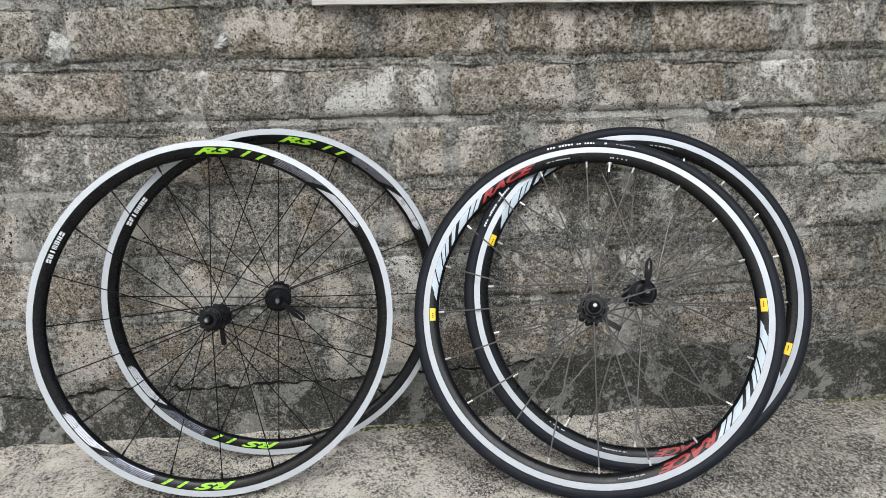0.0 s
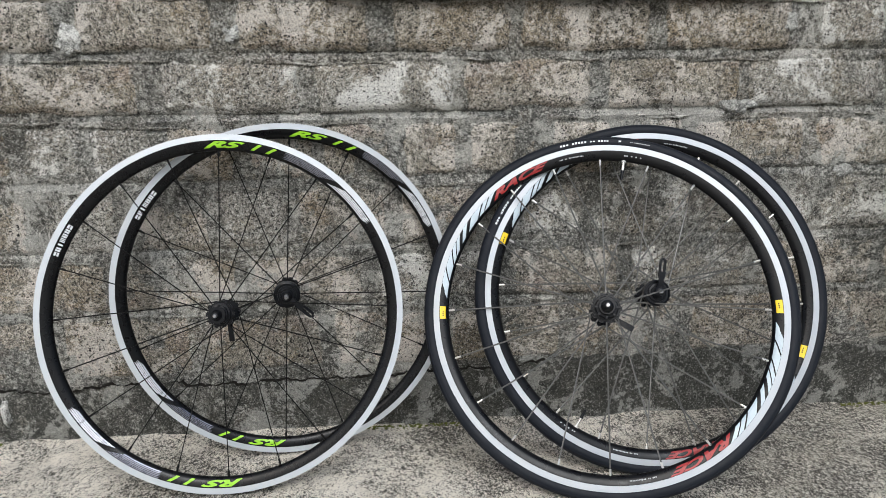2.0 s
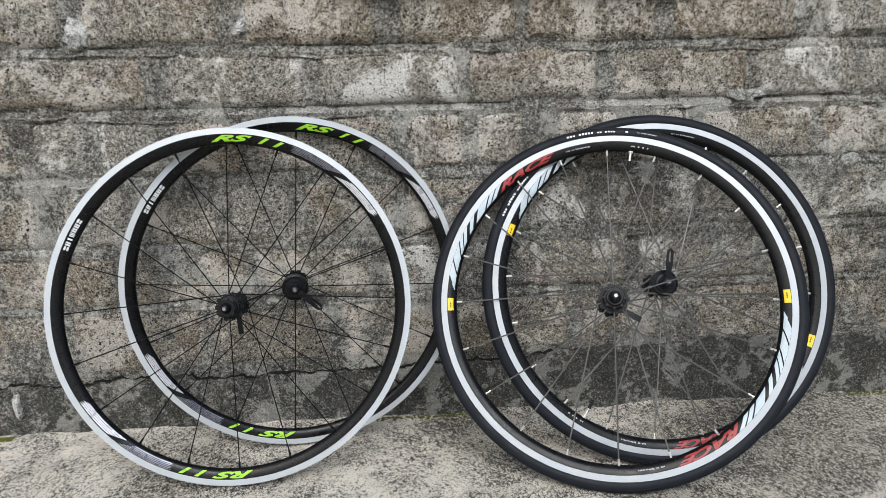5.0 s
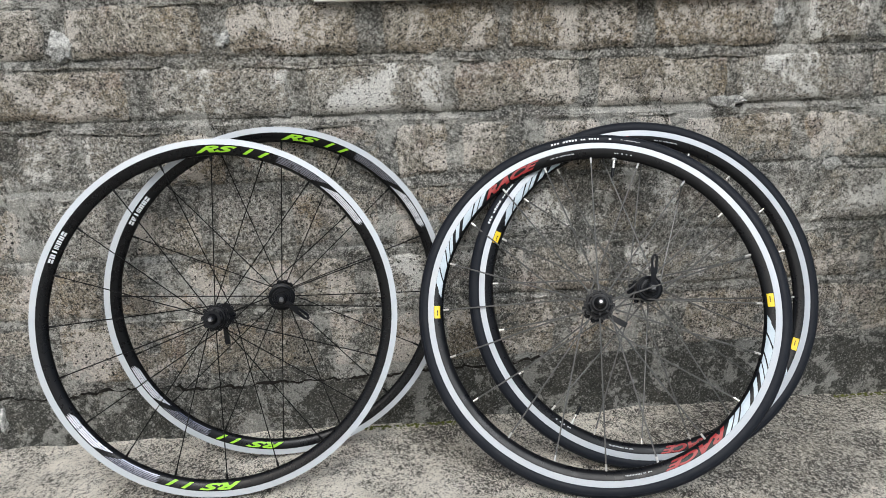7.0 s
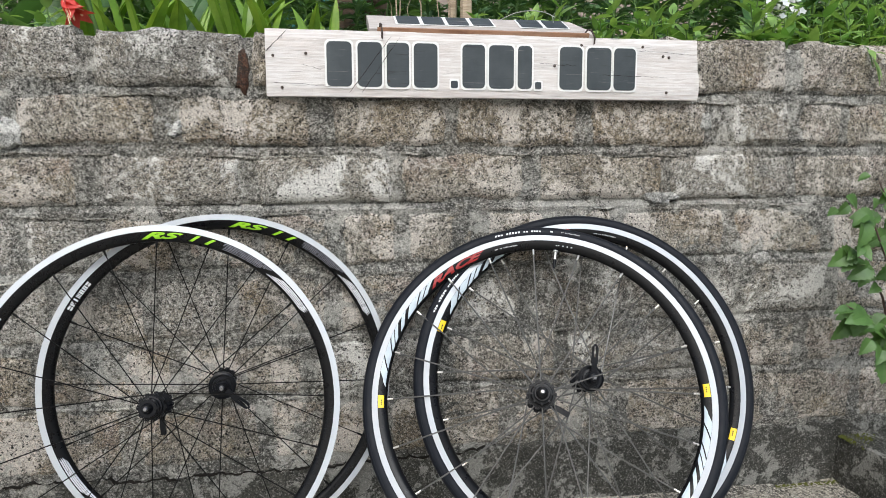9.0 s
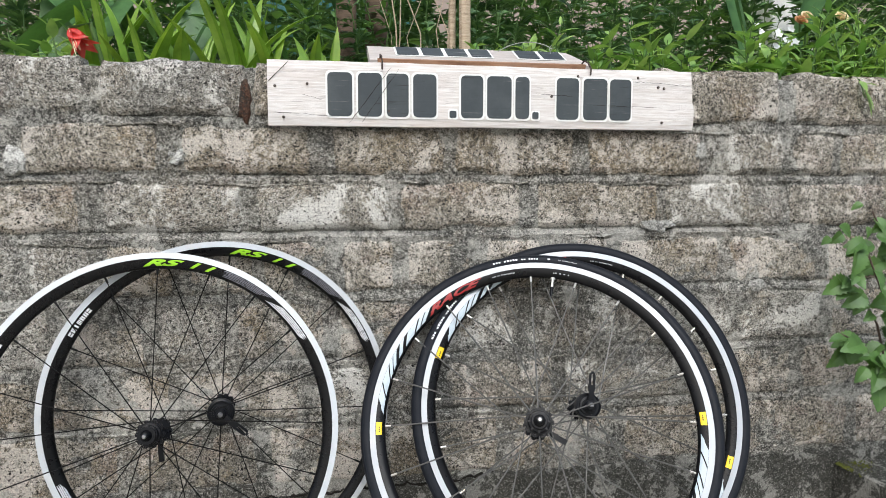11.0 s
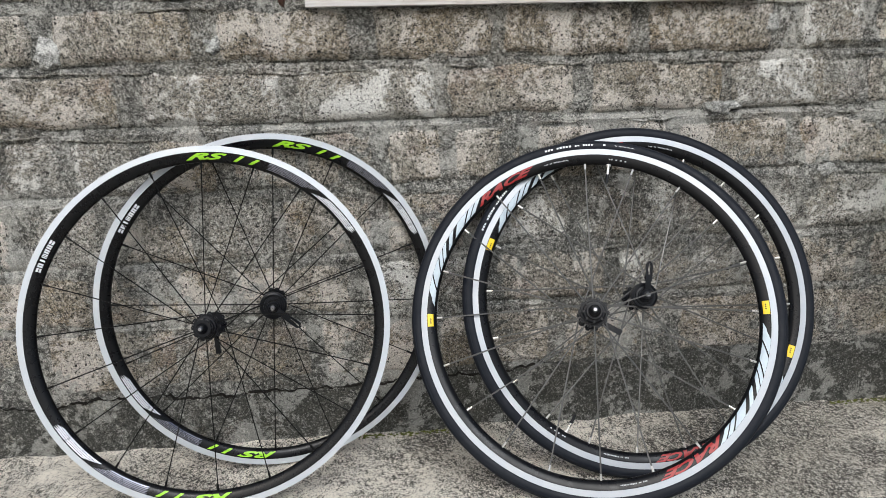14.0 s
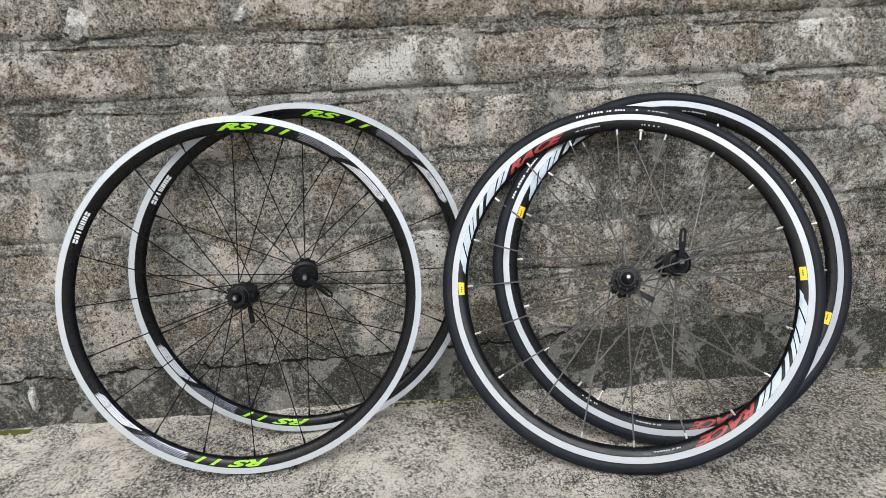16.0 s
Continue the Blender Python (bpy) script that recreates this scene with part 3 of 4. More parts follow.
def make_hub(wheel, kind):
    hub = part("hub", lathe([(0.0005, -0.030), (0.0125, -0.030), (0.0115, -0.018), (0.0095, 0.0), (0.0115, 0.018), (0.0125, 0.030), (0.0005, 0.030)], 28, False), hub_black, wheel, "black alloy hub shell")
    fr = 0.0235 if kind in ("cassette", "ribbed") else 0.019
    for y in (-0.030, 0.030):
        fl = lathe([(0.011, y - 0.0022), (fr - 0.001, y - 0.0022), (fr, y - 0.001), (fr, y + 0.001), (fr - 0.001, y + 0.0022), (0.011, y + 0.0022)], 40)
        teeth = []
        for i in range(10):      # ears that hold the spoke heads
            m = Matrix.Rotation(2 * math.pi * i / 10, 4, 'Y')
            ear = [(fr - 0.002, -0.0046), (fr + 0.0022, -0.0034), (fr + 0.0030, 0.0), (fr + 0.0022, 0.0034), (fr - 0.002, 0.0046)]
            vs = [(x, y + s * 0.0018, z) for s in (-1, 1) for x, z in ear]
            teeth.append(moved((vs, [(4, 3, 2, 1, 0), (5, 6, 7, 8, 9)] + [(k, (k + 1) % 5, 5 + (k + 1) % 5, 5 + k) for k in range(5)]), m))
            head = lathe([(0.0004, y - 0.0034), (0.0014, y - 0.0032), (0.0017, y - 0.0020)], 8, False)
            teeth.append(moved(head, m @ Matrix.Translation((fr - 0.0006, 0, 0))))
        part("flange", join(fl, *teeth), hub_black, hub, smooth=False)
    if kind == "cassette":          # splined freehub body towards the viewer
        part("freehub", lathe([(0.010, -0.031), (0.0205, -0.031), (0.0205, -0.040), (0.0175, -0.0405), (0.0175, -0.050), (0.0158, -0.0505), (0.0158, -0.058), (0.010, -0.058)], 36), hub_black, hub, "black splined freehub body")
        ribs = [moved(slab_box(0.016, 0.0186, -0.0565, -0.034, -0.0012, 0.0012), Matrix.Rotation(2 * math.pi * i / 9, 4, 'Y')) for i in range(9)]
        part("spline", join(*ribs), hub_black, hub, smooth=False)
    elif kind == "ribbed":
        lugs = [moved(slab_box(0.0150, 0.0196, -0.0455, -0.0375, -0.0016, 0.0016), Matrix.Rotation(2 * math.pi * i / 8, 4, 'Y')) for i in range(8)]
        part("lug", join(*lugs), hub_black, hub, smooth=False)
        part("lock_ring", lathe([(0.009, -0.033), (0.0205, -0.033), (0.0208, -0.036), (0.0185, -0.0365), (0.0185, -0.0385), (0.0195, -0.039), (0.0175, -0.043), (0.0150, -0.0435), (0.0150, -0.0455), (0.0135, -0.046), (0.0130, -0.052), (0.009, -0.052)], 36), hub_black, hub)
    else:
        part("end_cap", lathe([(0.007, -0.033), (0.0225, -0.033), (0.0235, -0.035), (0.0235, -0.040), (0.0222, -0.0405), (0.0222, -0.0425), (0.0235, -0.043), (0.0232, -0.047), (0.0205, -0.0485), (0.0195, -0.0470), (0.0165, -0.0470), (0.0160, -0.0505), (0.0125, -0.051), (0.0120, -0.054), (0.007, -0.054)], 36), hub_black, hub, "black round hub end cap")
    part("axle", cylinder_y(0.0042, -0.0745, 0.044, 18, 0.0014), bright_steel, hub, "polished steel axle end")
    part("axle_nut", lathe([(0.0048, -0.052), (0.0105, -0.052), (0.0105, -0.056), (0.0088, -0.0575), (0.0086, -0.062), (0.0068, -0.066), (0.0060, -0.070), (0.0048, -0.0705)], 18), hub_black, hub)
    return hub


def lever(hub, angle, y, length=0.058, slot=False, solid=False):
    """Cam lever: a boss, a solid root and an open loop for the finger."""
    m = Matrix.Rotation(-radians(angle), 4, 'Y')
    boss = lathe([(0.0005, y - 0.0075), (0.0072, y - 0.0075), (0.0095, y - 0.0055), (0.0100, y - 0.002), (0.0100, y + 0.005), (0.0005, y + 0.005)], 24, False)

    def bow(u):
        return y - 0.004 * math.sin(u * 2.6)

    root, n = [], 6
    for i in range(n + 1):
        u = (0.95 if solid else 0.55) * i / n
        w, t = (0.0040 + 0.0010 * i / n if solid else 0.0062 - 0.0022 * math.sin(math.pi * i / n)), 0.0030
        x, yy = 0.004 + length * u, bow(u)
        root += [(x, yy - t, -w), (x, yy - t, w), (x, yy + t, w), (x, yy + t, -w)]
    fs = [(i * 4 + k, i * 4 + (k + 1) % 4, i * 4 + 4 + (k + 1) % 4, i * 4 + 4 + k) for i in range(n) for k in range(4)] + [(3, 2, 1, 0), (4 * n, 4 * n + 1, 4 * n + 2, 4 * n + 3)]
    loop = []
    for i in range(15):
        a = -math.pi / 2 + math.pi * i / 14
        loop.append((length * (0.86 + 0.14 * math.cos(a)), bow(0.9), 0.0040 * math.sin(a)))
    loop = [(length * 0.42, bow(0.42), -0.0035)] + loop + [(length * 0.42, bow(0.42), 0.0035)]
    lv = part("quick_release_lever", join(boss, moved((root, fs), m), *([] if solid else [moved(tube(loop, 0.0024, 8), m)])), hub_black, hub, "black quick-release lever")
    if slot:
        part("arrow_mark", ([Vector((0.004, y - 0.0078, -0.003)), Vector((-0.003, y - 0.0078, -0.004)), Vector((0.001, y - 0.0078, 0.004))], [(0, 1, 2)]), mark_white, lv, smooth=False)


def make_spokes(wheel, n, offset, mat, nip_mat, hub_r, pattern, r_sp, blade=False):
    for i in range(n):
        a = radians(offset + 360.0 / n * i)
        side = -1 if i % 2 else 1
        cross = pattern[i % len(pattern)]
        b = a + radians(cross)
        p0 = Vector((0.2905 * math.cos(a), 0.001 * side, 0.2905 * math.sin(a)))
        p1 = Vector((hub_r * math.cos(b), 0.030 * side, hub_r * math.sin(b)))
        d = (p1 - p0).normalized()
        sp = part("spoke", tube([p0, p0.lerp(p1, 0.5), p1], r_sp, 6), mat, wheel)
        part("nipple", tube([p0 - d * 0.001, p0 + d * 0.0125], 0.0020, 8), nip_mat, sp)


def make_wheel(place, lean, turn, kind, offset, spin, hub, tyre_spin=0.0, red_end=111.5):
    """kind 'bare': rim with no tyre; kind 'tyred': rim with tyre."""
    R = 0.317 if kind == "bare" else 0.336
    x, y, _ = place
    low_y = y - R * math.sin(lean)
    if kind == "bare":
        z = ground_z(x, low_y) + R * math.cos(lean) + 0.0035 - 0.001
    else:
        z = ground_z(x, low_y) + 0.3235 * math.cos(lean) + 0.0125 - 0.001
    w = new("bicycle_wheel")
    w.matrix_world = Matrix.Translation((x, y, z)) @ Matrix.Rotation(turn, 4, 'Z') @ Matrix.Rotation(-lean, 4, 'X')
    left = [(0.317, 0.0098), (0.3145, 0.0080), (0.308, 0.0070), (0.305, 0.004), (0.3045, 0.0)]
    prof = left + [(r, -h) for r, h in left[::-1][1:]] + [(0.3065, -0.0102), (0.304, -0.0099), (0.296, -0.0082), (0.2915, -0.0052), (0.2885, -0.001), (0.2885, 0.001), (0.2915, 0.0052), (0.296, 0.0082), (0.304, 0.0099), (0.3065, 0.0102)]
    rim = part("rim", lathe(prof, 160), rim_black if kind == "bare" else rim_grey_black, w, "black anodised rim")
    for s in (-1, 1):
        r_in = 0.3062 if kind == "bare" else 0.3056
        part("brake_track", lathe([(0.3168, s * 0.0097), (0.3168, s * 0.0103), (r_in, s * 0.0106), (r_in, s * 0.0099)], 160), alu if kind == "bare" else alu_white, rim, "brushed silver brake track")
    if kind == "bare":
        for half in (0, 180):
            o = spin + half
            for body, a, b in (("RS", 94.8, 81.0), ("1", 79.0, 75.2), ("1", 73.8, 70.0)):
                part("lettering", lettering(body, a + o, b + o, 0.2927, 0.3042, on_rim, 0.5), mark_green, rim, "lime green slanted lettering")
            for k in range(5):
                r = 0.2932 + 0.0025 * k
                part("stripe", polar_patch(67.5 + o, 54 + o - 1.2 * k, r, r + 0.0016, on_rim, -1.0, 10, 2), mark_grey, rim, "dim grey stripe")
            for k in range(4):
                r = 0.2935 + 0.0028 * k
                part("stripe", polar_patch(50 + o - 1.7 * k, 31.5 + o + 1.2 * (k - 1) ** 2 * (k < 2), r, r + 0.0023, on_rim, -1.5, 14, 3), mark_silver, rim, "silver stripe")
        part("marking", marking(["stack", "pair", "bar", "trio", "pair", "pair", "stack"], 158.2 + spin, 146.6 + spin, 0.2948, 0.3026, on_rim, 0.0, 0.84), mark_white, rim, "small white block marking")
    else:
        for half in (0, 180):
            o = spin + half
            part("sticker", polar_patch(185.8 + o, 181.3 + o, 0.2938, 0.3046, on_rim, 0, 5, 10), mark_yellow, rim, "yellow sticker")
            part("marking", print_bars(184.8 + o, 182.0 + o, 0.2975, 0.2995, lambda r: on_rim(r) - 0.0003, 4, 5), hub_black, rim)
            part("marking", marking(["notch", "slab", "pair", "bar", "slab", "pair"], 178.4 + o, 138.0 + o, 0.2925, 0.3052, on_rim, -5.0, 0.9), mark_ice, rim, "pale slanted block marking")
            part("lettering", lettering("RACE", 136.4 + o, red_end + o, 0.2922, 0.3052, on_rim, 0.55), mark_red, rim, "red slanted lettering")
            part("marking", print_bars(107.5 + o, 98.5 + o, 0.2970, 0.2996, on_rim, 18, 7), ink, rim, "small white print")
        part("marking", print_bars(84.0 + spin, 77.5 + spin, 0.2960, 0.2985, on_rim, 8, 9), ink, rim)
        circle = [(0.3235 + 0.0125 * math.cos(2 * math.pi * k / 24), 0.0125 * math.sin(2 * math.pi * k / 24)) for k in range(24)]
        tyre = part("tyre", lathe(circle, 192), rubber, w, "black road tyre")
        for s in (-1, 1):        # moulded ridge where tread meets sidewall
            part("tread_edge", lathe([(0.3302, s * 0.0104), (0.3306, s * 0.0110), (0.3298, s * 0.0114), (0.3292, s * 0.0110)], 160), rubber, tyre)
        t = tyre_spin
        part("lettering", print_bars(106 + t, 96.8 + t, 0.3220, 0.3262, on_tyre, 9, 3), mark_white, tyre, "white print on the sidewall")
        part("lettering", print_bars(95.8 + t, 88.6 + t, 0.3222, 0.3258, on_tyre, 8, 4), mark_white, tyre, "white print on the sidewall")
        part("lettering", print_bars(87.6 + t, 85.2 + t, 0.3222, 0.3258, on_tyre, 2, 14), mark_white, tyre, "white print on the sidewall")
        part("lettering", print_bars(82.5 + t, 76 + t, 0.3230, 0.3250, on_tyre, 15, 6), ink, tyre, "grey print on the sidewall")
        a = radians(83.8 + spin)
        c, s_ = math.cos(a), math.sin(a)
        valve = part("valve", tube([(0.291 * c, 0, 0.291 * s_), (0.268 * c, 0, 0.268 * s_)], 0.0027, 10), nipple_silver, w, "silver valve stem")
        part("valve_nut", tube([(0.2895 * c, 0, 0.2895 * s_), (0.2865 * c, 0, 0.2865 * s_)], 0.0050, 8), nipple_silver, valve)
        part("valve_cap", tube([(0.270 * c, 0, 0.270 * s_), (0.252 * c, 0, 0.252 * s_)], 0.0036, 10, 0.6), hub_black, valve, "black valve cap")
    h = make_hub(w, hub["kind"])
    k = hub.get("size", 1.05)
    h.scale = (k, 1.0, k)
    lever(h, hub["angle"], hub["y"], slot=hub.get("slot", False), solid=hub.get("solid", False))
    if hub.get("ring"):
        part("ring", lathe([(0.0128, -0.022), (0.0142, -0.022), (0.0142, -0.019), (0.0128, -0.019)], 32), mark_yellow, h, "yellow ring")
    if kind == "bare":
        make_spokes(w, 16 if hub["kind"] == "cap" else 20, offset, spoke_black, spoke_black, hub.get("hub_r", 0.021), hub["pattern"], 0.00108)
    else:
        make_spokes(w, 20, offset, spoke_grey, nipple_silver, 0.023, hub["pattern"], 0.00145)
    return w


w = make_wheel((0.2002, -0.1524, 0), radians(14.9), radians(0.4), "bare", 0.0, 0.0, dict(kind="cassette", solid=True, size=0.92, angle=-84, y=0.040, pattern=(62, 0, -62, 0)))
tagged(w, "bare silver-black road wheel without tyre leaning on another rim", "bicycle wheel", "road wheels against the wall")
w = make_wheel((0.301, -0.0585, 0), radians(7.7), radians(5.4), "bare", 18.5, -8.6, dict(kind="cap", angle=-42, y=-0.056, pattern=(0,), hub_r=0.018))
tagged(w, "bare silver-black wheel with green markings leaning on the wall", "bicycle wheel", "road wheels against the wall")
w = make_wheel((0.886, -0.184, 0), radians(26.2), radians(-15.1), "tyred", 2.6, 0.0, dict(kind="ribbed", solid=True, angle=-28, y=0.040, pattern=(70, 0, -70, 0)))
tagged(w, "road wheel with black tyre and red marking leaning on another", "bicycle wheel", "road wheels against the wall")
w = make_wheel((0.992, -0.132, 0), radians(21.8), radians(-6.3), "tyred", 14.0, 155.0, dict(kind="cap", angle=82, y=-0.062, pattern=(60, -60), slot=True, ring=True), 49.0, 117.0)
tagged(w, "road wheel with black tyre and raised lever leaning on the wall", "bicycle wheel", "road wheels against the wall")

# ---- signs on the wall ----
BX0, BX1, BZ0, BZ1, BY = 0.395, 1.268, 0.857, 0.978, -0.027
sign = tagged(new("sign_board"), "whitewashed wooden plank sign with dark painted bars, hung on the wall", "sign")
part("plank", bumpy_board(BX0, BX1, BZ0, BZ1, BY, -0.003, 0.0012, 0.012), board_mat, sign, smooth=False)
spans = [(0.508, 0.555), (0.566, 0.612), (0.621, 0.664), (0.673, 0.719), (0.768, 0.813), (0.821, 0.871), (0.879, 0.908), (0.965, 1.012), (1.022, 1.073), (1.079, 1.125)]


def rounded_bar(x0, x1, z0, z1, y, r=0.009, thick=0.0006):
    pts = []
    for cx, cz, a0 in ((x1 - r, z1 - r, 0), (x0 + r, z1 - r, 90), (x0 + r, z0 + r, 180), (x1 - r, z0 + r, 270)):
        for k in range(5):
            a = radians(a0 + 22.5 * k)
            pts.append((cx + r * math.cos(a), cz + r * math.sin(a)))
    n = len(pts)
    vs = [(x, y, z) for x, z in pts] + [(x, y + thick, z) for x, z in pts]
    return vs, [tuple(range(n))[::-1]] + [(i, (i + 1) % n, n + (i + 1) % n, n + i) for i in range(n)]


for x0, x1 in spans:
    part("bar_outline", rounded_bar(x0 - 0.0035, x1 + 0.0035, 0.8715, 0.9615, BY - 0.0016), board_white, sign, "white painted outline", smooth=False)
    part("painted_bar", rounded_bar(x0, x1, 0.875, 0.958, BY - 0.0024), board_dark, sign, "slate grey painted bar", smooth=False)
for x0, x1 in ((0.745, 0.759), (0.9145, 0.9275)):
    part("bar_outline", rounded_bar(x0 - 0.0024, x1 + 0.003, 0.872, 0.892, BY - 0.0016, 0.003), board_white, sign, "white painted outline", smooth=False)
    part("painted_bar", rounded_bar(x0, x1, 0.875, 0.889, BY - 0.0024, 0.003), board_dark, sign, "slate grey painted bar", smooth=False)
for x, z in ((0.425, 0.872), (0.470, 0.935), (1.195, 0.872), (1.185, 0.944), (1.198, 0.942), (0.955, 0.921), (1.14, 0.962), (0.625, 0.886), (0.41, 0.93), (1.01, 0.962)):
    part("nail", moved(lathe([(0.0004, BY - 0.0026), (0.0024, BY - 0.0024), (0.0028, BY - 0.001), (0.0028, BY + 0.004)], 10, False), Matrix.Translation((x, 0, z))), wire_mat, sign)
for x0, z0, x1, z1, wd in ((0.396, 0.936, 0.436, 0.976, 0.0011), (0.548, 0.861, 0.632, 0.972, 0.0009), (0.572, 0.862, 0.648, 0.970, 0.0007), (0.40, 0.882, 0.535, 0.874, 0.0006), (0.92, 0.925, 1.0, 0.922, 0.0007), (1.12, 0.955, 1.26, 0.948, 0.0006), (1.04, 0.905, 1.20, 0.902, 0.0005), (0.46, 0.915, 0.50, 0.905, 0.0006)):
    d = Vector((z0 - z1, 0, x1 - x0)).normalized()
    line = [Vector((x0 + (x1 - x0) * k / 16, BY - 0.0028, z0 + (z1 - z0) * k / 16 + 0.0022 * fbm(k * 0.8 + x0 * 9, z0 * 30, 1))) for k in range(17)]
    half = [wd * (0.35 + 0.9 * abs(fbm(k * 1.3, x0 * 20, 3))) * min(1, k / 2, (16 - k) / 2) for k in range(17)]
    part("crack", ([p + s * d * w for p, w in zip(line, half) for s in (-1, 1)], [(2 * k, 2 * k + 2, 2 * k + 3, 2 * k + 1) for k in range(16)]), crack_mat, sign, smooth=False)

# upper plank, tipped back on the wall's top
tip = Matrix.Translation((0.0, -0.004, 0.990)) @ Matrix.Rotation(radians(-64), 4, 'X')
upper = tagged(new("name_board"), "small whitewashed plank with dark bars tipped back on the wall top", "sign")
upper.matrix_world = tip
vs, fs = bumpy_board(0.590, 1.046, 0.0, 0.098, 0.0, 0.020, 0.001, 0.0, 40, 6, 4.0)
vs = [(x - 0.35 * max(0.0, z - 0.01) * max(0.0, (x - 0.95) / 0.096), y, z) for x, y, z in vs]
part("plank", (vs, fs), grey_board_mat, upper, smooth=False)
part("bottom_edge", slab_box(0.606, 1.034, -0.0005, 0.0212, -0.005, 0.0015), board_edge_mat, upper, "bare reddish-brown timber edge", smooth=False)
for x0, x1 in ((0.648, 0.692), (0.70, 0.742), (0.75, 0.792), (0.80, 0.842), (0.90, 0.945), (0.953, 0.998)):
    part("bar_outline", rounded_bar(x0 - 0.004, x1 + 0.004, 0.021, 0.083, -0.0016, 0.003), board_white, upper, "white painted outline", smooth=False)
    part("painted_bar", rounded_bar(x0, x1, 0.025, 0.079, -0.0026, 0.003), board_dark, upper, "dark painted bar", smooth=False)
for i, (x, dx) in enumerate(((0.612, 0.001), (1.030, 0.006))):
    pts = [(x, 0.006, 0.992), (x - 0.001, -0.012, 0.996), (x, -0.030, 0.990), (x + dx, -0.032, 0.977), (x + dx, -0.030, 0.966), (x + dx, -0.024, 0.964)]
    tagged(mesh_object("wire_hook", *tube(pts, 0.0018, 6), wire_mat, True), "rusty wire hook joining the two boards", "hook", "hooks between the boards")
pts = [(0.858 + 0.108 * k / 14, 0.03 + 0.02 * math.sin(k / 3), 1.018 + 0.022 * math.sin(math.pi * min(1, k / 15))) for k in range(15)] + [(0.972, 0.035, 1.022), (0.976, 0.03, 1.028), (0.972, 0.03, 1.034), (0.968, 0.03, 1.028), (0.970, 0.03, 1.016)]
tagged(mesh_object("wire_loop", *tube(pts, 0.0009, 6), wire_pale, True), "thin pale wire loop on the upper board", "wire")


# ---- plants ----
def strap_leaf(base, heading, length, width, rise, droop, fold=0.25, n=12, tipw=0.15):
    """A long leaf from its base, bending over: heading in degrees on plan."""
    vs, fs = [], []
    p, el = Vector(base), radians(rise)
    hd = Vector((math.cos(radians(heading)), math.sin(radians(heading)), 0))
    side = Vector((-hd.y, hd.x, 0))
    for i in range(n + 1):
        u = i / n
        wd = width * (0.55 + 0.45 * min(1, u * 3)) * (1 if u < 0.55 else max(0.02, math.cos((u - 0.55) / 0.45 * 1.5)))
        d = hd * math.cos(el) + Vector((0, 0, math.sin(el)))
        up = d.cross(side).normalized() * -1
        vs += [p - side * wd + up * wd * fold, p, p + side * wd + up * wd * fold]
        p = p + d * (length / n)
        el -= radians(droop) / n * (0.4 + 1.3 * u)
    for i in range(n):
        for k in range(2):
            fs.append((i * 3 + k, i * 3 + k + 1, i * 3 + k + 4, i * 3 + k + 3))
    return vs, fs


def oval_leaf(length, width, n=6, fold=0.18, droop=0.25, teeth=0.0, blunt=1.0):
    """A leaf along +x from its stalk end, with a fold and a droop."""
    vs, fs = [], []
    for i in range(n + 1):
        u = i / n
        wd = width * (math.sin(math.pi * min(1.0, u ** 0.75)) ** blunt) * (1 + (teeth if i % 2 else -teeth)) + 0.0004
        z = -droop * length * u * u
        vs += [(length * u, -wd, z + fold * wd), (length * u, 0, z), (length * u, wd, z + fold * wd)]
    for i in range(n):
        for k in range(2):
            fs.append((i * 3 + k, i * 3 + k + 1, i * 3 + k + 4, i * 3 + k + 3))
    return vs, fs


def leaf_pose(p, heading, pitch, roll):
    return Matrix.Translation(p) @ Euler((radians(roll), radians(-pitch), radians(heading))).to_matrix().to_4x4()


def build_lily(base, leaves, seed, name, mat, label, length=(0.16, 0.28), width=(0.0095, 0.0175), rise=(55, 88)):
    rnd = random.Random(seed)
    plant = tagged(new(name), label, "plant")
    plant.location = base
    for i in range(leaves):
        h = rnd.uniform(0, 360)
        geo = strap_leaf((rnd.uniform(-0.03, 0.03), rnd.uniform(-0.02, 0.02), 0), h, rnd.uniform(*length), rnd.uniform(*width), rnd.uniform(*rise), rnd.uniform(15, 70), 0.5)
        geo = ([Vector((v[0], max(v[1], 0.155 - base[1]) if v[2] < 0.03 else v[1], v[2])) for v in geo[0]], geo[1])
        part("leaf", geo, mat, plant)
    return plant


SOIL = 0.93
mesh_xs = list(np.arange(-3.0, 5.01, 0.1))
mesh_ys = list(np.arange(0.15, 5.01, 0.1))
vs = [(x, y, SOIL + 0.02 * fbm(x * 3, y * 3, 0)) for x in mesh_xs for y in mesh_ys]
k = len(mesh_ys)
tagged(mesh_object("garden_soil", vs, [(i * k + j, (i + 1) * k + j, (i + 1) * k + j + 1, i * k + j + 1) for i in range(len(mesh_xs) - 1) for j in range(k - 1)], soil_mat, True), "dark raised garden soil behind the wall", "soil", kind="structure")

lily_label = "clump of glossy bright green strap-leaved lily behind the wall"
for i, (x, y, n) in enumerate(((0.10, 0.26, 8), (0.21, 0.23, 9), (0.31, 0.24, 10), (0.40, 0.25, 8), (0.02, 0.30, 6))):
    tagged(build_lily((x, y, SOIL), n, 20 + i, "lily_plant", lily_mat, lily_label), group="lilies behind the wall")
p = build_lily((0.505, 0.20, SOIL), 6, 41, "lily_plant", lily_mat, "small young lily with short upright leaves behind the wall", (0.10, 0.17), (0.012, 0.018), (60, 88))


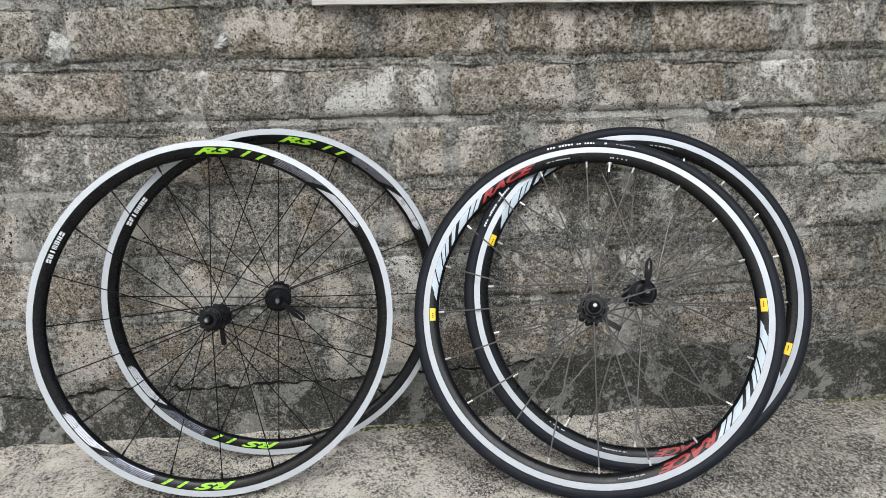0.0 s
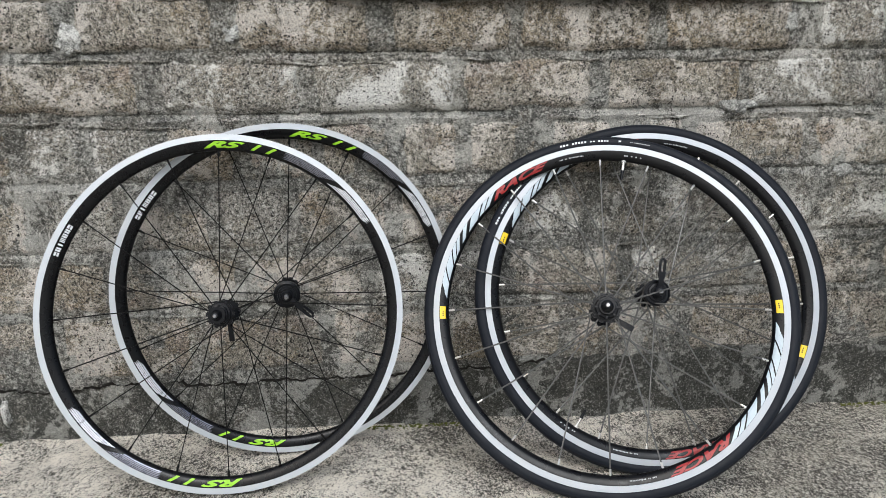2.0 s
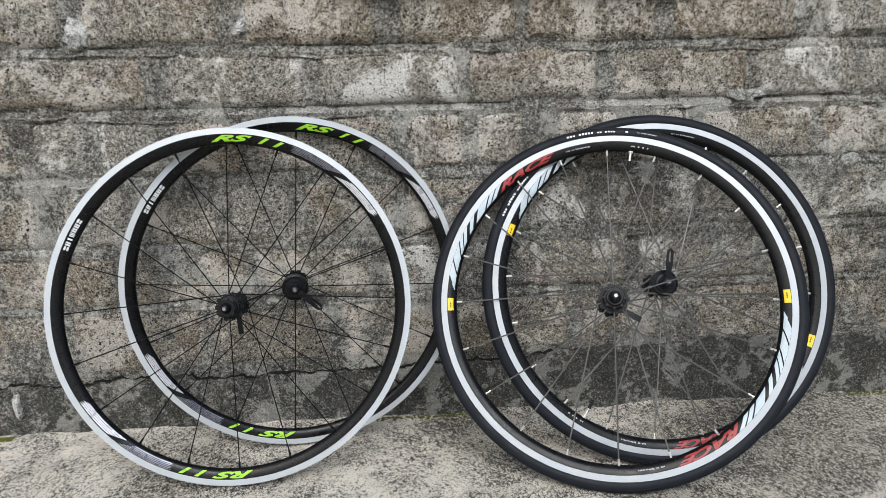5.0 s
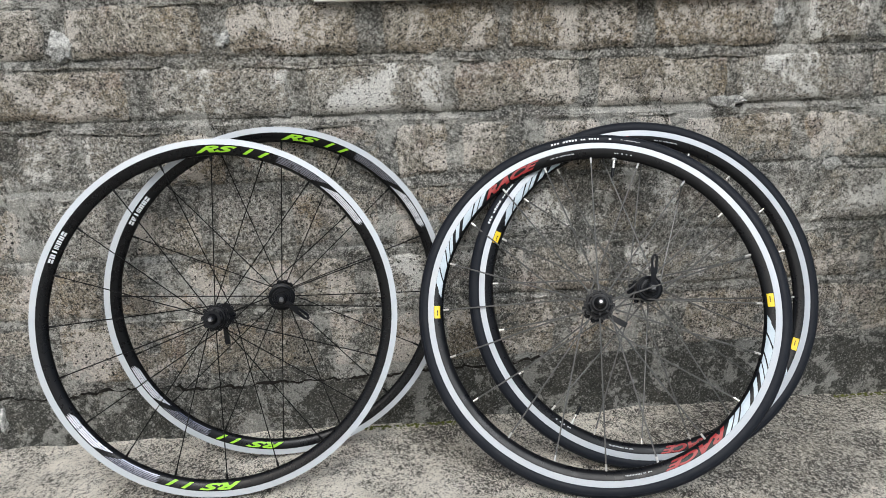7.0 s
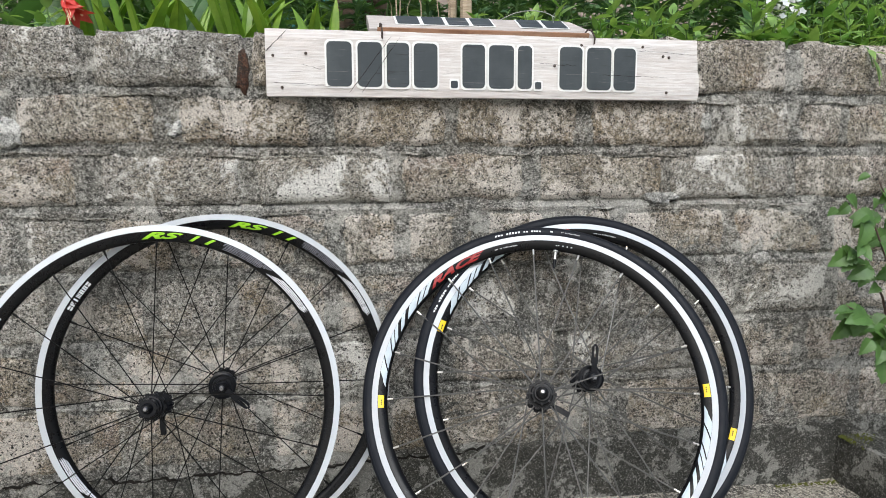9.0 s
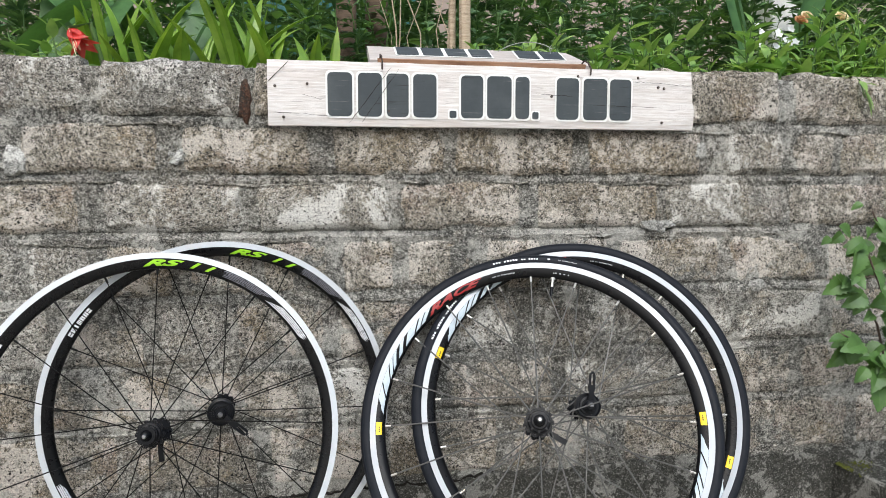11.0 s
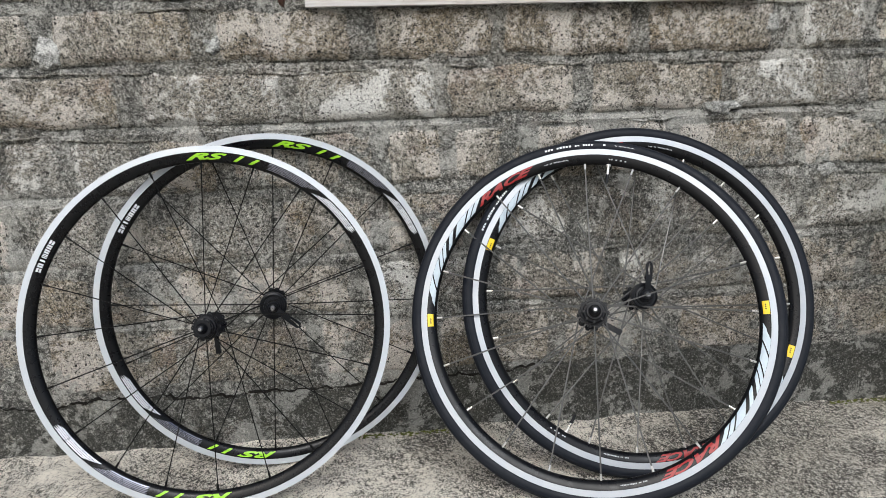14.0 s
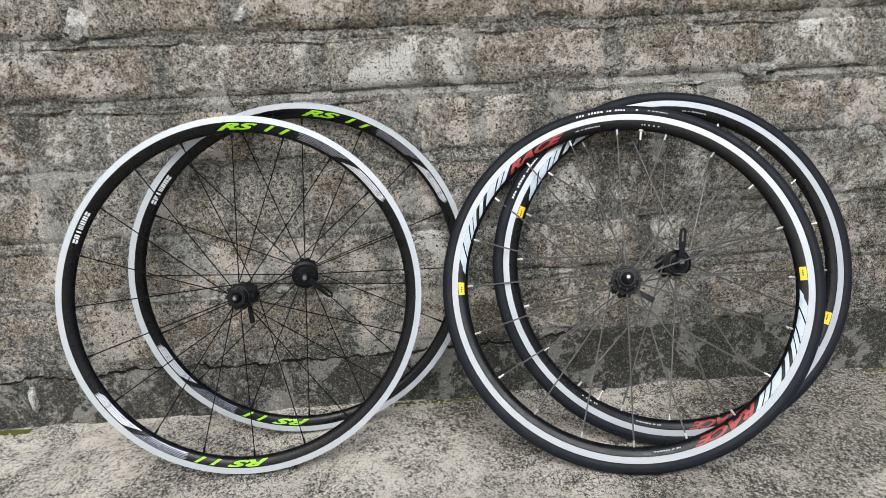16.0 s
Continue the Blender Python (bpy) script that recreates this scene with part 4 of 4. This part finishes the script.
def flower(base, tip, seed):
    rnd = random.Random(seed)
    f = tagged(new("red_lily_flower"), "red striped lily flower drooping on a green stalk", "flower")
    part("stalk", tube([base, (0.5 * (base[0] + tip[0]), 0.5 * (base[1] + tip[1]), tip[2] + 0.02), tip], 0.005, 8), stem_green, f)
    aim = Vector((0.62, -0.22, -0.75)).to_track_quat('Z', 'Y').to_matrix().to_4x4()
    for i in range(6):           # trumpet: petals run out along the axis and curl open at the mouth
        m = Matrix.Translation(tip) @ aim @ Matrix.Rotation(2 * math.pi * i / 6, 4, 'Z') @ Matrix.Rotation(radians(-80 if i % 2 else -74), 4, 'Y')
        petal = part("petal", moved(oval_leaf(0.066, 0.0160, 10, 0.35, 0.30), m), petal_red, f)
        part("stripe", moved(oval_leaf(0.054, 0.0028, 8, 0.3, 0.33), m @ Matrix.Translation((0.004, 0, 0.0012))), petal_cream, petal, "pale stripe along the petal")
    for i in range(4):
        a = rnd.uniform(0, 6.28)
        part("stamen", tube([tip, (tip[0] + 0.030 + 0.008 * math.cos(a), tip[1] - 0.036, tip[2] - 0.055 + 0.008 * math.sin(a))], 0.0007, 5), petal_cream, f)


flower((0.05, 0.24, SOIL), (-0.012, 0.17, 1.062), 3)

# broad ribbed leaves
broad = tagged(new("broad_leaf_plant"), "dark green plant with long ribbed broad leaves", "plant")
for bx, by, h, L, W, r, d in ((-0.25, 0.42, 10, 0.52, 0.05, 40, 80), (-0.30, 0.35, -20, 0.42, 0.045, 30, 70), (-0.12, 0.5, 60, 0.6, 0.04, 70, 60), (0.02, 0.5, 150, 0.6, 0.04, 65, 70), (0.10, 0.55, 20, 0.55, 0.03, 75, 60), (-0.35, 0.5, -5, 0.7, 0.05, 55, 70), (-0.2, 0.6, 90, 0.7, 0.05, 80, 40), (0.16, 0.6, 100, 0.62, 0.045, 80, 50)):
    part("leaf", strap_leaf((bx, by, SOIL), h, L, W, r, d, 0.2, 16), lily_dark_mat, broad)
broad3 = tagged(new("broad_leaf_plant"), "plant with pale green ribbed leaves lying over the wall top", "plant")
for bx, by, h, L, W, r, d in ((-0.02, 0.30, 185, 0.36, 0.032, 24, 50), (-0.10, 0.26, 165, 0.30, 0.026, 14, 35), (-0.02, 0.34, 205, 0.34, 0.03, 40, 60), (0.07, 0.24, -25, 0.16, 0.018, 35, 60)):
    part("leaf", strap_leaf((bx, by, SOIL + 0.02), h, L, W, r, d, 0.15, 16), mid_mat, broad3)
broad2 = tagged(new("broad_leaf_plant"), "plant with tall upright ribbed green leaves", "plant")
for bx, by, h, L, W, r, d in ((1.80, 0.60, 150, 0.40, 0.05, 80, 20), (1.95, 0.60, 15, 0.42, 0.045, 68, 30), (1.84, 0.68, 120, 0.4, 0.045, 80, 30)):
    part("stalk", tube([(1.84, 0.62, SOIL), (bx, by, 1.17)], 0.008, 8), stem_green, broad2)
    part("leaf", strap_leaf((bx, by, 1.16), h, L, W, r, d, 0.25, 16), lily_dark_mat, broad2)


def herb(name, label, spots, seed, mat, height, leaf, per=26, spread=0.05, cut=False, stem=stem_green, slim=(0.16, 0.26)):
    """Leafy herbs as one mass: upright stems with leaves all the way up."""
    rnd = random.Random(seed)
    lv, st = [], []
    for x, y in spots:
        h = rnd.uniform(*height)
        lean_x, lean_y = rnd.uniform(-0.25, 0.25), rnd.uniform(-0.3, 0.15)
        pts = [Vector((x + lean_x * h * u * u, y + lean_y * h * u * u, SOIL + h * u)) for u in (0, 0.25, 0.5, 0.75, 1.0)]
        st.append(tube(pts, 0.003, 5, 0.4))
        for i in range(per):
            u = 0.12 + 0.88 * i / per
            q = pts[min(3, int(u * 4))].lerp(pts[min(4, int(u * 4) + 1)], u * 4 - int(u * 4))
            hd, pt = i * 137.5 + rnd.uniform(-25, 25), rnd.uniform(-15, 45) + 25 * u
            L = rnd.uniform(*leaf) * (1.05 - 0.45 * u)
            if cut:
                for s in (-62, -34, 0, 34, 62):
                    m = leaf_pose(q, hd, pt, 0) @ Matrix.Translation((L * 0.35 * (s != 0), 0, 0)) @ Matrix.Rotation(radians(s), 4, 'Z')
                    lv.append(moved(oval_leaf(L * (1.0 if s == 0 else 0.62), L * 0.09, 3), m))
            else:
                lv.append(moved(oval_leaf(L, L * rnd.uniform(*slim), 5), leaf_pose(q, hd, pt, rnd.uniform(-20, 20))))
    plant = tagged(new(name), label, "plants", kind="stuff")
    a = join(*lv)
    part("foliage", a, mat, plant)
    b = join(*st)
    part("stems", b, stem, plant)
    return plant


rnd = random.Random(8)
herb("background_shrub", "dense dark cut-leaved shrubbery behind the garden bed", [(rnd.uniform(-0.9, 3.4), rnd.uniform(1.0, 1.7)) for _ in range(150)], 11, fern_mat, (0.45, 1.0), (0.07, 0.13), 34, cut=True)
herb("background_hedge", "mixed green shrubs behind the garden bed", [(rnd.uniform(-1.4, 4.6), rnd.uniform(1.7, 2.5)) for _ in range(260)], 12, mid_mat, (0.8, 1.5), (0.07, 0.13), 44)
herb("leafy_shrub", "leafy green shrub behind the lilies", [(rnd.uniform(-0.1, 0.75), rnd.uniform(0.55, 0.95)) for _ in range(34)], 13, mid_mat, (0.22, 0.5), (0.05, 0.09), 30)
herb("cut_leaf_herbs", "feathery dark green herbs behind the signs", [(rnd.uniform(0.5, 1.6), rnd.uniform(0.5, 0.95)) for _ in range(46)], 14, fern_mat, (0.16, 0.42), (0.05, 0.085), 26, cut=True)
herb("fresh_weeds", "fresh green lance-leaved weeds along the wall top", [(rnd.uniform(1.02, 2.3), rnd.uniform(0.19, 0.5)) for _ in range(135)], 15, fresh_mat, (0.06, 0.23), (0.06, 0.105), 12, slim=(0.12, 0.19))
herb("fresh_weeds", "low green weeds beside the lilies", [(rnd.uniform(-0.45, 0.02), rnd.uniform(0.2, 0.5)) for _ in range(24)], 16, fresh_mat, (0.08, 0.17), (0.04, 0.07), 14)
herb("fresh_weeds", "small green weeds behind the upper plank", [(rnd.uniform(0.78, 1.15), rnd.uniform(0.2, 0.4)) for _ in range(18)], 17, fresh_mat, (0.07, 0.17), (0.04, 0.07), 14)

herb("fresh_weeds", "tall fresh green weeds round the roses", [(rnd.uniform(1.72, 2.3), rnd.uniform(0.24, 0.5)) for _ in range(60)], 18, fresh_mat, (0.14, 0.30), (0.06, 0.105), 15, slim=(0.10, 0.17))


def rose(p, mat, seed, size):
    rnd = random.Random(seed)
    r = tagged(new("rose"), "blown cream garden rose on a thin stem" if mat is petal_cream else "faded peach garden rose on a thin stem", "flower", "roses behind the wall")
    part("stem", tube([(p[0] + 0.03, p[1] + 0.03, SOIL), (p[0] + 0.015, p[1] + 0.015, 1.08), p], 0.003, 6), stem_green, r)
    for i in range(9):           # dark leaves up the stem
        u = 0.45 + 0.5 * i / 9
        q = Vector((p[0] + 0.03 * (1 - u), p[1] + 0.03 * (1 - u), SOIL + (p[2] - SOIL) * u))
        part("leaf", moved(oval_leaf(rnd.uniform(0.035, 0.05), 0.012, 6), leaf_pose(q, i * 137.5, rnd.uniform(0, 40), 0)), nettle_mat, r)
    for ring, (n, pitch, L) in enumerate(((6, 5, 1.0), (6, 28, 0.92), (5, 50, 0.8), (4, 70, 0.6))):
        for i in range(n):
            m = Matrix.Translation(p) @ Matrix.Rotation(radians(48), 4, 'X') @ leaf_pose((0, 0, 0), 360 / n * i + ring * 31 + rnd.uniform(-12, 12), pitch, 0)
            part("petal", moved(oval_leaf(size * L, size * 0.62 * L, 7, 0.4, -0.35, 0, 0.5), m), mat, r)


rose((1.80, 0.35, 1.195), petal_cream, 4, 0.019)
rose((1.905, 0.35, 1.195), petal_cream, 5, 0.023)
rose((1.775, 0.34, 1.178), petal_peach, 6, 0.021)

blooms = tagged(new("small_white_flowers"), "small white blossoms among the weeds", "flowers", kind="stuff")
rb = random.Random(5)
for i in range(11):
    c = Vector((rb.uniform(1.64, 1.76), rb.uniform(0.30, 0.36), rb.uniform(1.11, 1.165)))
    part("blossom", join(*[moved(oval_leaf(0.012, 0.005, 5, 0.2, -0.2), Matrix.Translation(c) @ Matrix.Rotation(radians(60), 4, 'X') @ Matrix.Rotation(2 * math.pi * k / 5, 4, 'Z')) for k in range(5)]), mark_white, blooms)


# weed hanging over the wall's edge
weed = tagged(new("hanging_weed"), "thin green weed hanging over the wall top", "plant")
pts = [(1.64, 0.16, 0.985), (1.66, 0.05, 1.00), (1.675, -0.005, 0.975), (1.685, -0.012, 0.935)]
part("stem", tube(pts, 0.0016, 6), stem_green, weed)
for q, hd, pt, L in (((1.675, -0.006, 0.972), 250, -20, 0.05), ((1.68, -0.01, 0.955), -60, -50, 0.055), ((1.67, 0.0, 0.985), 180, -5, 0.06), ((1.682, -0.012, 0.95), 300, -60, 0.06), ((1.665, 0.03, 1.0), 20, 30, 0.05), ((1.68, -0.01, 0.965), 0, 10, 0.035)):
    part("leaf", moved(oval_leaf(L, L * 0.13, 6), leaf_pose(q, hd, pt, 0)), fresh_mat, weed)

# toothed-leaf shrub growing at the foot of the wall
shrub = tagged(new("toothed_leaf_shrub"), "shrub with broad toothed green leaves on purple stems before the wall", "shrub")
rnd = random.Random(31)
stems = [
    [(1.80, -0.10, 0.09), (1.76, -0.11, 0.22), (1.70, -0.13, 0.45), (1.62, -0.15, 0.60), (1.535, -0.17, 0.665)],
    [(1.80, -0.10, 0.09), (1.74, -0.13, 0.2), (1.66, -0.16, 0.34), (1.60, -0.17, 0.42), (1.54, -0.18, 0.45)],
    [(1.82, -0.09, 0.09), (1.80, -0.10, 0.3), (1.74, -0.12, 0.5), (1.68, -0.13, 0.62), (1.64, -0.14, 0.69)],
    [(1.80, -0.10, 0.09), (1.75, -0.12, 0.15), (1.70, -0.16, 0.29), (1.65, -0.18, 0.37), (1.61, -0.18, 0.40)],
    [(1.80, -0.10, 0.09), (1.73, -0.11, 0.25), (1.66, -0.13, 0.45), (1.60, -0.15, 0.53), (1.555, -0.16, 0.56)],
]
for s in stems:
    s = [(a - 0.033 * i / 4, b, c) for i, (a, b, c) in enumerate(s)]
    part("stem", tube(s, 0.0035, 6, 0.45), stem_mat, shrub)
    for i in range(17):
        u = 0.45 + 0.55 * i / 16
        k = min(3, int(u * 4))
        q = Vector(s[k]).lerp(Vector(s[k + 1]), u * 4 - k)
        L = rnd.uniform(0.028, 0.055) * (0.7 if i > 13 else 1)
        q = q + Vector((rnd.uniform(-0.025, 0.025), rnd.uniform(-0.025, 0.01), rnd.uniform(-0.02, 0.02)))
        m = Matrix.Translation(q) @ Matrix.Rotation(radians(rnd.uniform(20, 75)), 4, 'X') @ Matrix.Rotation(radians(rnd.uniform(-25, 25)), 4, 'Y') @ Matrix.Rotation(radians(rnd.uniform(170, 350)), 4, 'Z')
        part("leaf", moved(oval_leaf(L, L * 0.38, 14, 0.42, 0.45, 0.14, 0.85), m), nettle_mat, shrub)

# stakes, trunk and twigs behind the signs
tagged(mesh_object("wooden_stake", *tube([(0.875, 0.45, SOIL - 0.1), (0.872, 0.45, 1.2), (0.875, 0.45, 1.7)], 0.0155, 8), post_mat, False), "weathered square wooden stake in the garden bed", "stake")
tagged(mesh_object("thin_stake", *tube([(0.845, 0.5, SOIL - 0.1), (0.848, 0.5, 1.3), (0.86, 0.52, 1.7)], 0.010, 8), post_mat, True), "thin pale wooden stake beside the thicker one", "stake")
trunk_pts = [(0.560, 0.60, SOIL - 0.1), (0.566, 0.60, 1.2), (0.572, 0.61, 1.6), (0.575, 0.62, 2.3)]
tagged(mesh_object("tree_trunk", *tube(trunk_pts, 0.030, 14, 0.85), bark_mat, True), "brown tree trunk standing behind the herbs", "tree")
tagged(mesh_object("tree_trunk", *tube([(x + 0.095, y + 0.15, z) for x, y, z in trunk_pts], 0.035, 14, 0.9), bark_mat, True), "thick brown trunk standing behind the herbs", "tree")
rnd = random.Random(77)
twigs = tagged(new("dry_twigs"), "thin dry leaning twigs behind the name board", "twigs", kind="stuff")
for i in range(7):
    x, y = rnd.uniform(0.68, 0.86), rnd.uniform(0.4, 0.6)
    part("twig", tube([(x, y, SOIL), (x - 0.04 + 0.06 * rnd.random(), y, 1.15), (x - 0.16 + 0.25 * rnd.random(), y, 1.45)], rnd.uniform(0.0012, 0.003), 6, 0.6), post_mat, twigs)

# house wall and fence far behind
house = tagged(new("house"), "pale plastered house wall far behind the shrubs", "house")
part("facade", slab_box(-6.0, 9.0, 5.0, 5.3, 0.0, 4.0), plaster_pink, house, smooth=False)
part("roof", slab_box(-6.3, 9.3, 4.6, 6.0, 4.0, 4.15), board_edge_mat, house, smooth=False)
sheet = tagged(new("sheet_fence"), "teal corrugated metal sheet behind the shrubs", "fence")
pts = [(-0.1 + 0.02 * i, 3.0 + 0.012 * math.sin(i * 1.2)) for i in range(60)]
vs = [(x, y, z) for x, y in pts for z in (0.9, 2.0)] + [(x, y + 0.003, z) for x, y in pts for z in (0.9, 2.0)]
part("sheet", (vs, [(2 * i, 2 * i + 2, 2 * i + 3, 2 * i + 1) for i in range(59)] + [(120 + 2 * i, 121 + 2 * i, 123 + 2 * i, 122 + 2 * i) for i in range(59)]), teal_mat, sheet)
panel = tagged(new("white_panel"), "white rendered pillar glimpsed between the leaves", "pillar")
part("pillar", bumpy_board(2.60, 2.82, 0.9, 2.2, 1.65, 1.9, 0.004), white_wall, panel, smooth=False)


def build_kerb():
    """Low mossy concrete ledge running out from the wall."""
    x0, x1, y0, y1, top, vs, fs = 1.662, 2.3, -0.85, 0.012, 0.098, [], []
    prof = [(x0 - 0.004, -0.02), (x0 - 0.003, 0.02), (x0, 0.05), (x0 + 0.001, 0.08), (x0 + 0.006, top - 0.004), (x0 + 0.016, top)] + [(x0 + 0.016 + (x1 - x0) * k / 40, top) for k in range(1, 40)] + [(x1, top - 0.01), (x1, -0.02)]
    ys = list(np.arange(y0, y1 + 1e-6, 0.012))
    for y in ys:
        for x, z in prof:
            d = 0.004 * fbm(x * 14, y * 14, z * 14, 4) + 0.0016 * fbm(x * 70, y * 70, z * 70, 2)
            vs.append((x + d - 0.02 * y, y, z + d))
    k = len(prof)
    fs = [(i * k + j, i * k + j + 1, (i + 1) * k + j + 1, (i + 1) * k + j) for i in range(len(ys) - 1) for j in range(k - 1)] + [tuple(range(k))]
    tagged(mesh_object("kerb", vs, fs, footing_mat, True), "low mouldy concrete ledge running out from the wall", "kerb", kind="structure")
    rnd, geos = random.Random(9), []
    for i in range(260):
        x, y = x0 + abs(rnd.gauss(0, 0.03)), -0.012 - abs(rnd.gauss(0, 0.025))
        r = rnd.uniform(0.0012, 0.004)
        geos.append(([(x + r * math.cos(a * 1.047), y + r * math.sin(a * 1.047), top - 0.002) for a in range(6)] + [(x, y, top + r * 0.6)], [(a, (a + 1) % 6, 6) for a in range(6)]))
    g = join(*geos)
    tagged(mesh_object("moss", g[0], g[1], moss_mat, True), "dull green moss on the concrete ledge", "moss", kind="stuff")


build_kerb()


# ---- blocks of the wall ----
def block_mesh(x0, x1, z0, z1, seed, sunk=0.0):
    """One rough-cast block: wobbling outline, eased edges, uneven face."""
    nx, nz = max(6, int((x1 - x0) / 0.0085)), max(6, int((z1 - z0) / 0.0085))
    vs, fs = [], []
    push = random.Random(seed).uniform(-0.0015, 0.0015)
    for i in range(nx + 1):
        for j in range(nz + 1):
            u, v = i / nx, j / nz
            x, z = x0 + (x1 - x0) * u, z0 + (z1 - z0) * v
            dx, dz = min(x - x0, x1 - x), min(z - z0, z1 - z)
            wob = 0.0075
            ex, ez = math.exp(-dx / 0.02), math.exp(-dz / 0.02)
            xx = x + wob * ex * fbm(z * 16, seed * 1.3, 1, 3) - (0.006 * ez * ex) * (1 if u < 0.5 else -1) * -1
            zz = z + wob * ez * fbm(x * 12, seed * 2.1, 5, 3)
            edge = min(dx, dz) + 0.002 * fbm(x * 60, seed, z * 60, 2)
            y = push + sunk - 0.0030 + 0.010 * math.exp(-max(0, edge) / 0.0045) - 0.0030 * fbm(x * 14, 3.3, z * 14, 3) - 0.0022 * fbm(x * 75, 1.1, z * 75, 3)
            vs.append((xx, y, zz))
    k = nz + 1
    fs = [(i * k + j, (i + 1) * k + j, (i + 1) * k + j + 1, i * k + j + 1) for i in range(nx) for j in range(nz)]
    rim_loop = [i * k for i in range(nx + 1)] + [nx * k + j for j in range(1, k)] + [i * k + nz for i in range(nx - 1, -1, -1)] + [j for j in range(nz - 1, 0, -1)]
    base = len(vs)
    for r in rim_loop:
        x, y, z = vs[r]
        vs.append((x, 0.06, z))
    m = len(rim_loop)
    fs += [(rim_loop[i], base + i, base + (i + 1) % m, rim_loop[(i + 1) % m]) for i in range(m)]
    return vs, fs


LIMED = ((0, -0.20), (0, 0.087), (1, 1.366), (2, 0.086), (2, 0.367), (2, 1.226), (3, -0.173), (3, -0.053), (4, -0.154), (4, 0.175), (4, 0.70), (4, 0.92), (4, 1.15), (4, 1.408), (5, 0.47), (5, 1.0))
count = 0
for r, ((z0, z1), xs) in enumerate(zip(ROW_Z, ROW_X)):
    xs = list(xs)
    while xs[0][0] > -0.72:
        xs.insert(0, (max(-0.75, xs[0][0] - 0.27), xs[0][0] - 0.02))
    while xs[-1][1] < 2.3:
        xs.append((xs[-1][1] + 0.02, min(2.35, xs[-1][1] + 0.27)))
    for x0, x1 in xs:
        if x1 - x0 < 0.03:
            continue
        top = z1
        if r == 0:
            top = wall_top(0.5 * (x0 + x1)) + 0.012
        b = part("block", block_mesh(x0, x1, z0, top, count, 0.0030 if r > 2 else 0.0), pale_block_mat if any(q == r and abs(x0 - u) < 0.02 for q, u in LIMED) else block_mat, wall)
        count += 1


# ---- pale lumps of mortar squeezed out of the joints ----
def lump(x, z, w, h, seed, mat=None, name="mortar_lump", label="pale lump of squeezed-out mortar", proud=0.0058):
    n, rings = 22, 5
    vs, fs = [(x, -proud, z)], []
    for j in range(1, rings + 1):
        for i in range(n):
            a = 2 * math.pi * i / n
            r = j / rings * (abs(math.cos(a)) ** 3 + abs(math.sin(a)) ** 3) ** (-0.33) * (1 + 0.55 * fbm(math.cos(a) * 1.3 + seed, math.sin(a) * 1.3, 2.0, 3))
            y = -proud * (1 - (j / rings) ** 3) + 0.008 * (j == rings) - 0.002 * fbm(x * 9 + r * 5 * math.cos(a), seed, z * 9 + r * 5 * math.sin(a), 3)
            vs.append((x + w * r * math.cos(a), y, z + h * r * math.sin(a)))
    fs += [(0, 1 + i, 1 + (i + 1) % n) for i in range(n)]
    for j in range(rings - 1):
        for i in range(n):
            a, b = 1 + j * n + i, 1 + j * n + (i + 1) % n
            fs.append((a, a + n, b + n, b))
    part(name, (vs, fs), mat or smear_mat, wall, label)


for i, (x, z, wd, h) in enumerate(((-0.060, 0.785, 0.026, 0.026), (0.222, 0.795, 0.014, 0.015), (1.205, 0.655, 0.040, 0.014), (1.30, 0.815, 0.018, 0.020), (1.45, 0.52, 0.026, 0.014))):
    lump(x, z, wd, h, i * 3.7, proud=0.0042)
lump(-0.272, 0.072, 0.011, 0.034, 41.0, proud=0.019)
lump(0.350, 0.905, 0.0125, 0.044, 27.0, rust_mat, "rust_stain", "rust-brown stained render in the joint", 0.0035)


# ---- thin limed ridges where the pointing meets the course below ----
rnd = random.Random(77)
for r, (z0, z1) in enumerate(ROW_Z[1:]):
    x = -0.6 + rnd.uniform(0, 0.15)
    while x < 1.9:
        run = rnd.uniform(0.06, 0.26)
        m = max(6, int(run / 0.006))
        lift = rnd.uniform(-0.002, 0.006)
        pts = []
        for i in range(m + 1):
            q = x + run * i / m
            pts.append((q, -0.0008 - 0.0022 * fbm(q * 30, r, 2, 2), z1 + lift + 0.006 * fbm(q * 9, r * 3.1, 4, 3) + 0.0022 * fbm(q * 70, r, 8, 2)))
        vs, fs = [], []
        for i, (px_, py_, pz_) in enumerate(pts):
            k = min(1.0, i / 3, (m - i) / 3) * (0.45 + 0.9 * abs(fbm(px_ * 45, 3, r, 2)))
            h = 0.0006 + 0.0036 * k
            vs += [(px_, 0.010, pz_ + h), (px_, py_, pz_ + 0.4 * h), (px_, py_ + 0.0005, pz_ - 0.6 * h), (px_, 0.010, pz_ - h)]
        fs = [(4 * i + j, 4 * i + 4 + j, 4 * i + 5 + j, 4 * i + 1 + j) for i in range(m) for j in range(3)]
        part("mortar_ridge", (vs, fs), lime_mortar_mat, wall, "thin pale ridge of limed mortar")
        x += run + rnd.uniform(0.03, 0.22)
